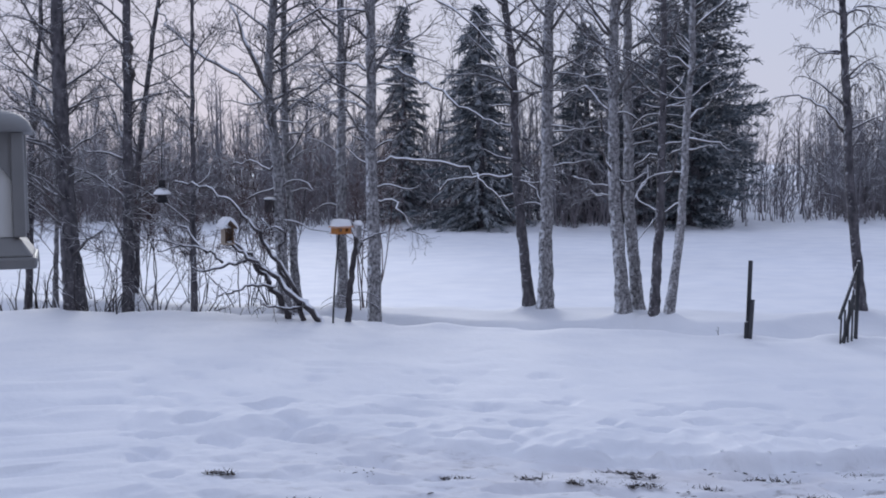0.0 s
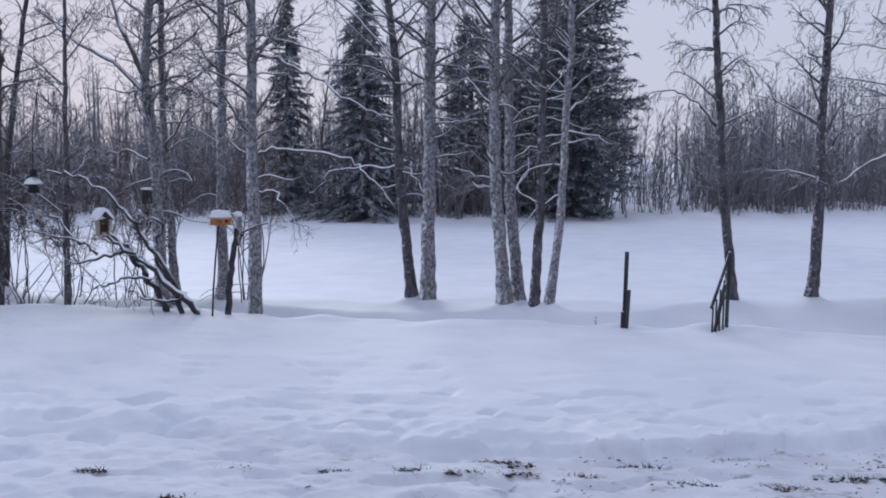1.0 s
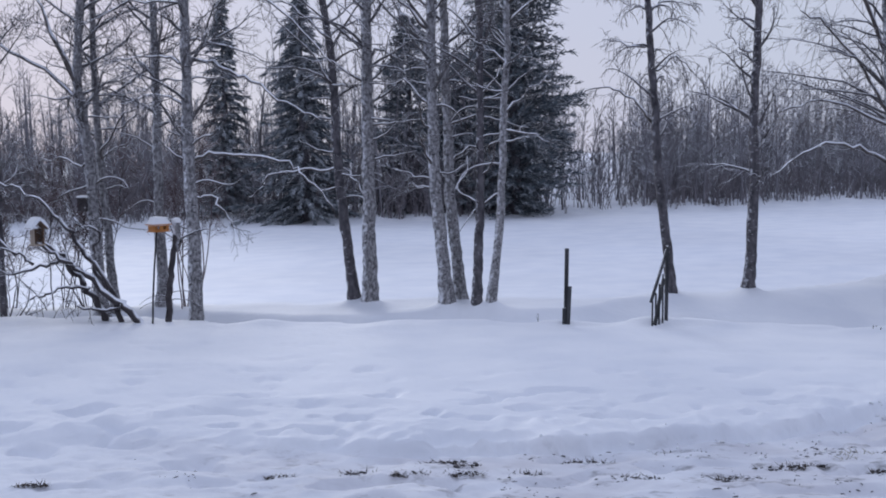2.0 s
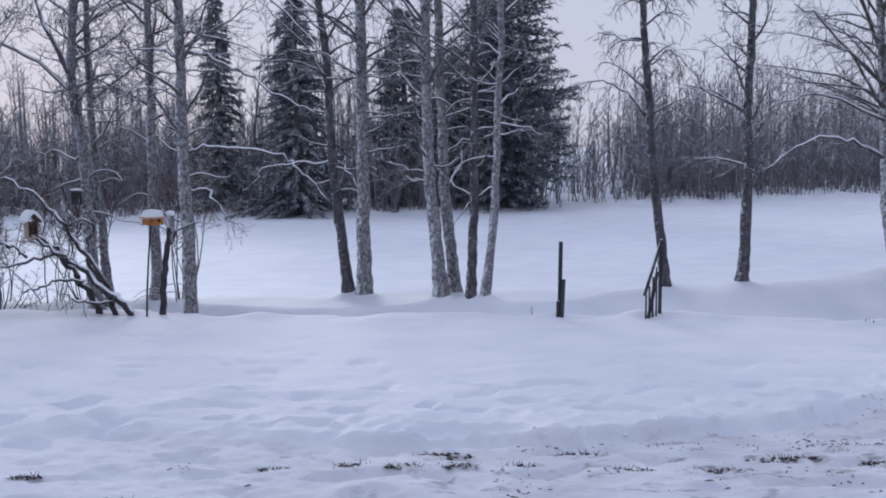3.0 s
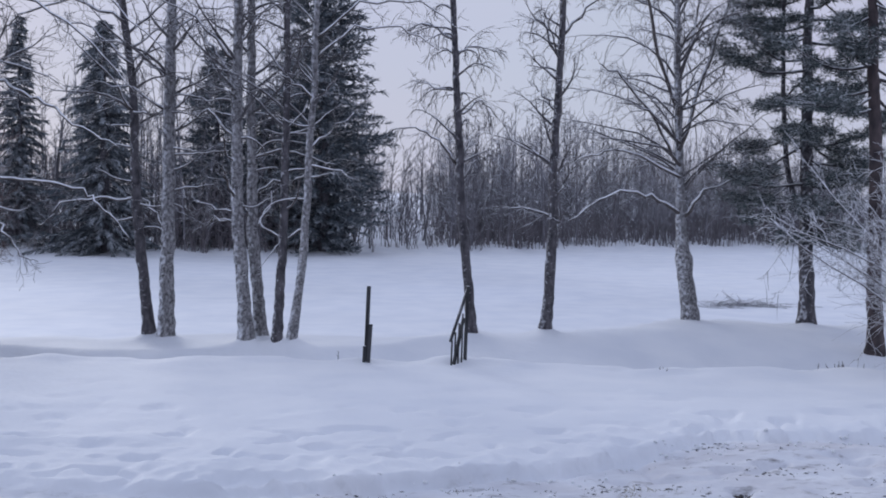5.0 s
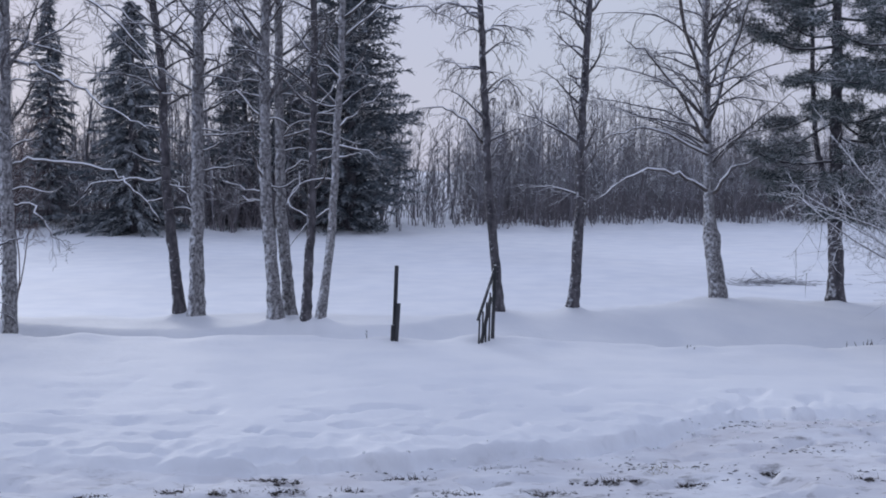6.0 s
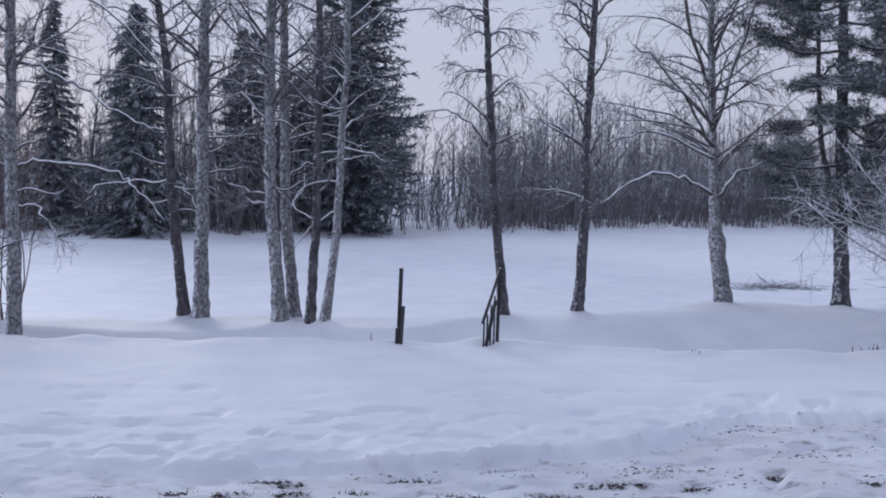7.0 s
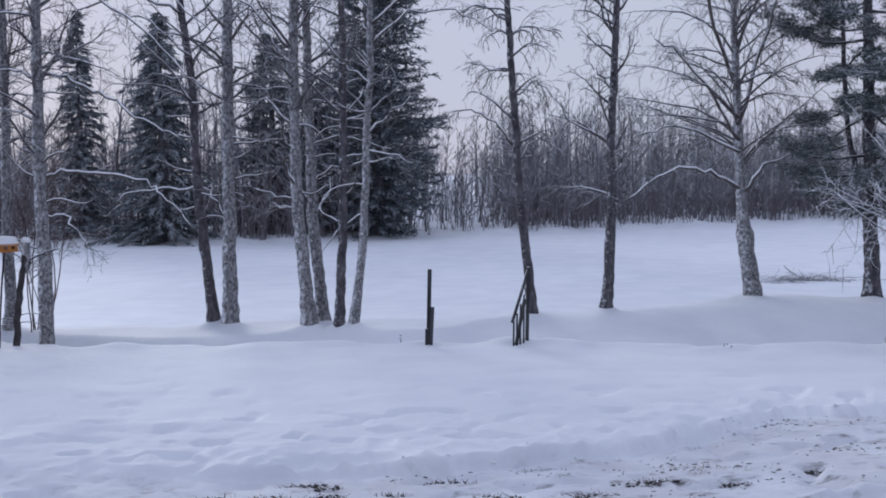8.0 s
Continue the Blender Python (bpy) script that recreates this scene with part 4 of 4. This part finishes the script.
def leaning_tree():
    """An old apple tree, half fallen, leaning over to the side."""
    rng = random.Random(17)
    x, y = -4.8, 15.6
    ob = base_of("leaning_tree", x, y, 0.0, "half-fallen apple tree with dark crooked snow-lined limbs", "tree")
    lines = [
        (0.062, [(0.05, 0, -0.12), (-0.22, 0, 0.2), (-0.62, -0.05, 0.55), (-0.98, -0.1, 0.88), (-1.42, -0.14, 1.16)]),
        (0.058, [(-0.48, 0.15, -0.12), (-0.62, 0.1, 0.18), (-0.85, 0.05, 0.55), (-1.12, 0.0, 0.97), (-1.40, -0.1, 1.15)]),
        (0.04, [(-0.3, 0.05, -0.1), (-0.5, 0.05, 0.55), (-0.85, 0.1, 1.05), (-1.1, 0.1, 1.35), (-1.4, 0.2, 1.7), (-1.9, 0.3, 1.95), (-2.4, 0.3, 2.05)]),
        (0.03, [(-0.55, 0, 0.5), (-0.75, 0.1, 0.95), (-0.62, 0.15, 1.3), (-1.0, 0.2, 1.5)]),
        (0.03, [(-1.05, -0.05, 0.92), (-1.4, -0.1, 0.85), (-1.75, -0.15, 0.72), (-1.95, -0.15, 0.8)]),
        (0.026, [(-0.7, -0.05, 0.5), (-1.1, -0.15, 0.55), (-1.35, -0.2, 0.42), (-1.55, -0.2, 0.38)]),
        (0.024, [(-0.3, -0.02, 0.25), (-0.6, -0.1, 0.2), (-0.85, -0.15, 0.25), (-1.05, -0.15, 0.34)]),
        (0.022, [(-1.5, -0.12, 0.85), (-1.75, -0.1, 1.05), (-2.2, 0.0, 1.1), (-2.6, 0.05, 1.02)]),
        (0.02, [(-1.75, -0.1, 1.0), (-2.1, 0, 1.35), (-2.6, 0.1, 1.5)]),
    ]
    crown = Shape()
    for r, knots in lines:
        line = crooked(rng, knots)
        s = Shape()
        s.tube(line, taper(r, r * 0.4, len(line)), 8)
        put("limb", s, wet_limb_mat, ob)
        twigs_on(rng, crown, line, r * 0.4, 9, 0.5, 0.01, 2, 0.45)
    put("crown", crown, wet_limb_mat, ob, "tangled bare twigs")
    return ob


def snag(x, y):
    """A broken stem with a snow-topped stump beside it."""
    rng = random.Random(23)
    ob = base_of("broken_stem", x, y, ground_z(x, y), "dark broken tree stem with a snow-topped stub", "tree stump")
    main = Shape()
    line = crooked(rng, [(0, 0, -0.15), (0.03, 0, 0.35), (0.09, 0, 0.85), (0.15, 0, 1.2), (0.17, 0.02, 1.42)], 0.008)
    main.tube(line, taper(0.05, 0.035, len(line)), 9)
    stem = put("stem", main, wet_limb_mat, ob)
    stub = Shape()
    stub.tube([(0.15, 0.03, 1.02), (0.155, 0.025, 1.12), (0.165, 0.02, 1.25), (0.17, 0.02, 1.42)], [0.035, 0.05, 0.053, 0.05], 11, True, 0.15)
    put("stub", stub, birch_mat, stem, "pale broken stub")
    side = Shape()
    line = crooked(rng, [(0.12, 0, 1.02), (0.25, 0, 1.2), (0.42, 0.05, 1.28), (0.6, 0.05, 1.32)], 0.008)
    side.tube(line, taper(0.022, 0.01, len(line)), 6)
    put("limb", side, wet_limb_mat, ob)
    cap = Shape()
    cap.tube([(0.17, 0.02, 1.41), (0.17, 0.02, 1.44), (0.17, 0.02, 1.475), (0.17, 0.02, 1.485)], [0.06, 0.065, 0.05, 0.02], 10)
    put("snow_cap", cap, cap_mat, stem, "round snow cap")
    shoots = Shape()
    for k in range(4):
        sgn = 1 if k % 2 else -1
        ln = branch_line(rng, (0.02, 0, 0.25 + 0.05 * k), Vector((sgn, 0.2, 0.6)).normalized(), 0.5, 6, 0.1, -0.22)
        shoots.tube(ln, taper(0.008, 0.004, 7), 4, False)
    put("shoots", shoots, twig_mat, ob, "thin arching shoots")
    return ob


bird_house(-6.21, 15.46, 1.13)
orange_feeder(-4.5, 15.5, 1.46)
nest_box(-6.40, 17.82, 1.50)
dome_feeder(-7.46, 16.0, 1.78)
leaning_tree()
snag(-4.49, 15.75)


# ---- the old post and the stair rail down the bank ----
def plank(ob, name, a, b, w, d, mat):
    """A board from a to b, w wide and d thick."""
    a, b = Vector(a), Vector(b)
    s = Shape()
    u = (b - a).normalized()
    side = u.cross(Vector((0, 1, 0))).normalized() * w / 2
    dep = u.cross(side).normalized() * d / 2
    for p in (a, b):
        s.v.extend(tuple(p + side * i + dep * j) for i, j in ((-1, -1), (1, -1), (1, 1), (-1, 1)))
    s.f.extend([(3, 2, 1, 0), (4, 5, 6, 7), (0, 1, 5, 4), (1, 2, 6, 5), (2, 3, 7, 6), (3, 0, 4, 7)])
    return put(name, s, mat, ob, smooth=False, bevel=0.006)


def old_post(x, y):
    ob = base_of("post", x, y, ground_z(x, y), "dark weathered wooden post with shorter boards nailed on", "post")
    plank(ob, "upright", (-0.01, 0, -0.3), (0.03, 0, 1.0), 0.052, 0.06, grey_wood_mat)
    plank(ob, "board", (0.012, -0.05, -0.3), (0.058, -0.05, 0.5), 0.05, 0.03, grey_wood_mat)
    plank(ob, "board", (-0.035, -0.055, -0.3), (-0.02, -0.055, 0.21), 0.045, 0.03, grey_wood_mat)
    return ob


def stair_rail(x, y):
    """The rail of wooden steps that lead down to the lake."""
    ob = base_of("stair_rail", x, y, ground_z(x, y), "weathered wooden stair rail leading down the bank", "railing")
    plank(ob, "newel", (0.07, 0.0, -0.3), (0.10, 0, 0.98), 0.042, 0.06, grey_wood_mat)
    rail = plank(ob, "handrail", (-0.16, -0.25, 0.26), (0.10, -0.04, 0.97), 0.036, 0.05, grey_wood_mat)
    plank(ob, "rail", (-0.11, -0.2, -0.08), (0.08, 0.2, 0.52), 0.045, 0.04, grey_wood_mat)
    for k, (dx, dy, h) in enumerate(((-0.15, -0.24, 0.28), (-0.10, -0.2, 0.38), (-0.045, -0.15, 0.50), (0.01, -0.1, 0.62))):
        plank(ob, "baluster", (dx, dy, -0.3), (dx + 0.015, dy, h), 0.021, 0.03, grey_wood_mat)
    s = Shape()
    s.tube([(-0.15, -0.24, 0.305), (-0.03, -0.15, 0.635), (0.08, -0.06, 0.94)], [0.012, 0.016, 0.014], 6)
    put("snow_line", s, cap_mat, rail, "thin line of snow on the handrail")
    return ob


old_post(1.1, 14.9)
stair_rail(2.36, 14.95)


# ---- grass, clods and weeds through the thin snow of the drive ----
def tuft(x, y, seed, size, mat=None, label="dead grass tuft and soil showing through thin snow"):
    rng = random.Random(seed)
    ob = base_of("grass_tuft", x, y, ground_z(x, y), label, "grass tuft", "tufts on the drive")
    blades = Shape()
    for k in range(150):
        a = rng.uniform(0, 2 * math.pi)
        rr = rng.random() ** 0.5 * size
        p = Vector((math.cos(a) * rr * 2.4, math.sin(a) * rr * 0.9, -0.012))
        d = Vector((rng.gauss(0, 0.7), rng.gauss(0, 0.6), 0.28)).normalized()
        ln = rng.uniform(0.025, 0.075)
        w = Vector((0.005, 0.003, 0))
        q = p + d * ln
        blades.face(p - w, p + w, q + Vector((0, 0, -0.006)))
    tagged(put("grass", blades, mat or grass_mat, ob, smooth=False), kind="stuff")
    soil = Shape()
    for k in range(int(34 * size / 0.1)):
        a, rr = rng.uniform(0, 2 * math.pi), rng.random() ** 0.7 * size
        c = Vector((math.cos(a) * rr * 2.2, math.sin(a) * rr * 0.8, -0.004))
        g = rng.uniform(0.004, 0.012)
        d = Vector((rng.gauss(0, 1), rng.gauss(0, 0.5), 0)).normalized() * g * 1.7
        soil.tube([c - d, c - d * 0.4 + Vector((0, 0, g * 0.3)), c + d * 0.5 + Vector((0, 0, g * 0.2)), c + d], [g * 0.3, g * 0.75, g * 0.65, g * 0.2], 6, True, 0.4)
    if mat is None:
        tagged(put("soil", soil, soil_mat, ob, "dark frozen crumbs of soil"), kind="stuff")
    return ob


for k, (x, y, s) in enumerate([(-3.21, 7.75, 0.05), (-1.46, 8.0, 0.05), (-0.24, 8.25, 0.11), (-0.19, 8.0, 0.09), (-0.51, 7.94, 0.06), (0.8, 8.38, 0.09), (-2.39, 7.2, 0.05), (1.12, 7.95, 0.08), (1.54, 8.56, 0.10), (1.73, 7.96, 0.07),
                               (1.84, 7.85, 0.08), (2.17, 8.15, 0.09), (2.38, 8.22, 0.08), (3.69, 8.37, 0.06), (4.14, 7.94, 0.07), (0.3, 8.1, 0.06), (-0.9, 8.1, 0.06), (1.3, 8.15, 0.06), (0.55, 7.9, 0.05), (2.9, 8.0, 0.06)]):
    tuft(x, y, 200 + k, s)
tuft(3.0, 8.45, 240, 0.17, straw_mat, "pale straw-coloured grass patch in the snow")


def drive_litter():
    """Crumbs of soil, bits of grass and ice strewn over the thin snow of the drive."""
    rng = random.Random(90)
    s = Shape()
    made = 0
    while made < 560:
        x, y = rng.uniform(-4.5, 5.6), rng.uniform(6.6, 10.2)
        if y > ridge_y(x) - 0.12 or noise.noise((x * 1.6, y * 2.4, 77.0)) + 0.5 * noise.noise((x * 5.0, y * 6.0, 78.0)) + 0.085 * min(x, 3.0) < rng.uniform(0.30, 0.55):
            continue
        made += 1
        c = Vector((x, y, ground_z(x, y)))
        g = rng.uniform(0.002, 0.007)
        d = Vector((rng.gauss(0, 1), rng.gauss(0, 0.6), 0)).normalized() * g * rng.uniform(1.5, 5.0)
        s.tube([c - d, c - d * 0.3 + Vector((0, 0, g * 0.5)), c + d * 0.5 + Vector((0, 0, g * 0.4)), c + d], [g * 0.3, g * 0.7, g * 0.6, g * 0.2], 5)
    return tagged(put("drive_litter", s, soil_mat), "dark crumbs of soil and grass strewn over thin snow", "litter", kind="stuff")


drive_litter()


def snow_crumbs():
    """Loose crumbs and clods of snow along the edge of the cleared drive."""
    rng = random.Random(91)
    s = Shape()
    for k in range(90):
        x = rng.uniform(0.3, 6.0)
        y = ridge_y(x) - abs(rng.gauss(0, 0.35)) + 0.08
        c = Vector((x, y, ground_z(x, y)))
        g = rng.uniform(0.008, 0.022)
        d = Vector((rng.gauss(0, 1), rng.gauss(0, 1), 0)).normalized() * g
        up = Vector((0, 0, g * 0.35))
        s.tube([c - d, c - d * 0.5 + up, c + d * 0.4 + up, c + d], [g * 0.35, g * 0.75, g * 0.7, g * 0.3], 6)
    return tagged(put("snow_crumbs", s, cap_mat), "loose crumbs of snow along the cleared edge", "snow clods", kind="stuff")


snow_crumbs()


def weeds(x, y, seed, n, h, spread):
    rng = random.Random(seed)
    ob = base_of("dry_weeds", x, y, ground_z(x, y), "few dry weed stalks standing in the snow", "weeds")
    for k in range(n):
        s = Shape()
        p = Vector((rng.uniform(-spread, spread), rng.uniform(-0.15, 0.15), -0.05))
        ln = branch_line(rng, p, Vector((rng.gauss(0, 0.25), rng.gauss(0, 0.2), 1)).normalized(), h * rng.uniform(0.5, 1.1), 5, 0.12, -0.02)
        s.tube(ln, taper(0.007, 0.003, 6), 4, False)
        twigs_on(rng, s, ln, 0.005, 3, h * 0.25, 0.0, 1, 0.4)
        put("stalk", s, twig_mat, ob)
    return ob


weeds(-0.55, 15.9, 301, 5, 0.35, 0.15)
weeds(0.75, 15.3, 302, 2, 0.42, 0.05)
weeds(-1.75, 15.5, 303, 2, 0.22, 0.05)
weeds(5.08, 14.55, 304, 3, 0.14, 0.1)
weeds(6.84, 14.4, 305, 6, 0.16, 0.3)
weeds(7.5, 14.35, 306, 9, 0.16, 0.4)
weeds(-6.3, 16.4, 307, 14, 0.6, 0.9)
weeds(-3.6, 16.5, 308, 5, 0.2, 0.3)


def brush_pile(x, y):
    rng = random.Random(44)
    ob = base_of("fallen_branch", x, y, ground_z(x, y), "fallen snow-dusted branch lying on the frozen lake", "branch")
    s = Shape()
    for k in range(150):
        p = Vector((rng.gauss(0, 0.8), rng.gauss(0, 0.4), 0.02))
        ln = branch_line(rng, p, Vector((rng.uniform(-1, 1), rng.gauss(0, 0.3), 0.1)).normalized(), rng.uniform(0.4, 1.2), 5, 0.2, -0.07)
        s.tube([Vector((q.x, q.y, max(q.z, 0.02))) for q in ln], taper(0.013, 0.006, 6), 3, False)
    put("brushwood", s, twig_mat, ob)
    return ob


brush_pile(17.2, 41.0)


# ---- garden lamp on its post beside the camera ----
def garden_lamp(x, y, z, turn):
    """A square lantern head with a domed lid on a slim post."""
    zg = ground_z(x, y)
    ob = base_of("garden_lamp", x, y, zg, "grey garden lamp post with a frosted square lantern", "lamp")
    ob.rotation_euler = (0, 0, radians(turn))
    b = z - zg
    post = Shape()
    post.tube([(0, 0, -0.2), (0, 0, 0.1), (0, 0, 0.12), (0, 0, b)], [0.05, 0.05, 0.032, 0.032], 14)
    put("post", post, lamp_mat, ob)
    foot = Shape()
    foot.box((-0.15, -0.15, b), (0.15, 0.15, b + 0.026))
    foot.box((-0.144, -0.144, b + 0.026), (0.144, 0.144, b + 0.07), 0.03)
    put("foot", foot, lamp_mat, ob, smooth=False, bevel=0.006)
    for i in (-1, 1):
        for j in (-1, 1):
            put("corner_bar", solid((i * 0.115 - 0.014, j * 0.115 - 0.014, b + 0.07), (i * 0.115 + 0.014, j * 0.115 + 0.014, b + 0.305)), lamp_mat, ob, smooth=False, bevel=0.003)
    for k in range(4):
        pane = put("pane", solid((-0.101, -0.115, b + 0.07), (0.101, -0.109, b + 0.26)), glass_mat, ob, "frosted white pane", smooth=False, bevel=0.002)
        pane.rotation_euler = (0, 0, k * math.pi / 2)
        # plate over the pane, arched along its lower edge
        arch = Shape()
        n = 10
        for yy in (-0.123, -0.116):
            for q in range(n + 1):
                u = -1 + 2 * q / n
                arch.v.append((0.101 * u, yy, b + 0.195 + 0.05 * (1 - abs(u) ** 4)))
                arch.v.append((0.101 * u, yy, b + 0.305))
        m = 2 * (n + 1)
        for q in range(n):
            a = 2 * q
            arch.f.extend([(a, a + 2, a + 3, a + 1), (m + a, m + a + 1, m + a + 3, m + a + 2), (a, m + a, m + a + 2, a + 2)])
        panel = put("panel", arch, lamp_mat, ob, smooth=False)
        panel.rotation_euler = (0, 0, k * math.pi / 2)
    lid = Shape()
    rings = [(0.305, 0.130), (0.305, 0.145), (0.316, 0.147), (0.330, 0.141), (0.343, 0.126), (0.353, 0.10), (0.36, 0.07), (0.363, 0.03)]
    m = 40
    for h, w in rings:
        for q in range(m):
            a = 2 * math.pi * q / m
            c, s = math.cos(a), math.sin(a)
            k = w / (abs(c) ** 9 + abs(s) ** 9) ** (1 / 9)
            lid.v.append((c * k, s * k, b + h))
    for i in range(len(rings) - 1):
        for q in range(m):
            p = (q + 1) % m
            lid.f.append((i * m + q, i * m + p, (i + 1) * m + p, (i + 1) * m + q))
    lid.f.append(tuple((len(rings) - 1) * m + q for q in range(m)))
    lid.f.append(tuple(q for q in reversed(range(m))))
    lid = put("lid", lid, lamp_mat, ob)
    cap = Shape()
    cap.tube([(0, 0, b + 0.352), (0, 0, b + 0.358), (0, 0, b + 0.367), (0, 0, b + 0.37)], [0.08, 0.075, 0.045, 0.01], 18)
    put("snow_cap", cap, cap_mat, lid, "thin snow on the lid")
    return ob


garden_lamp(-1.57, 2.335, 1.985, 30)
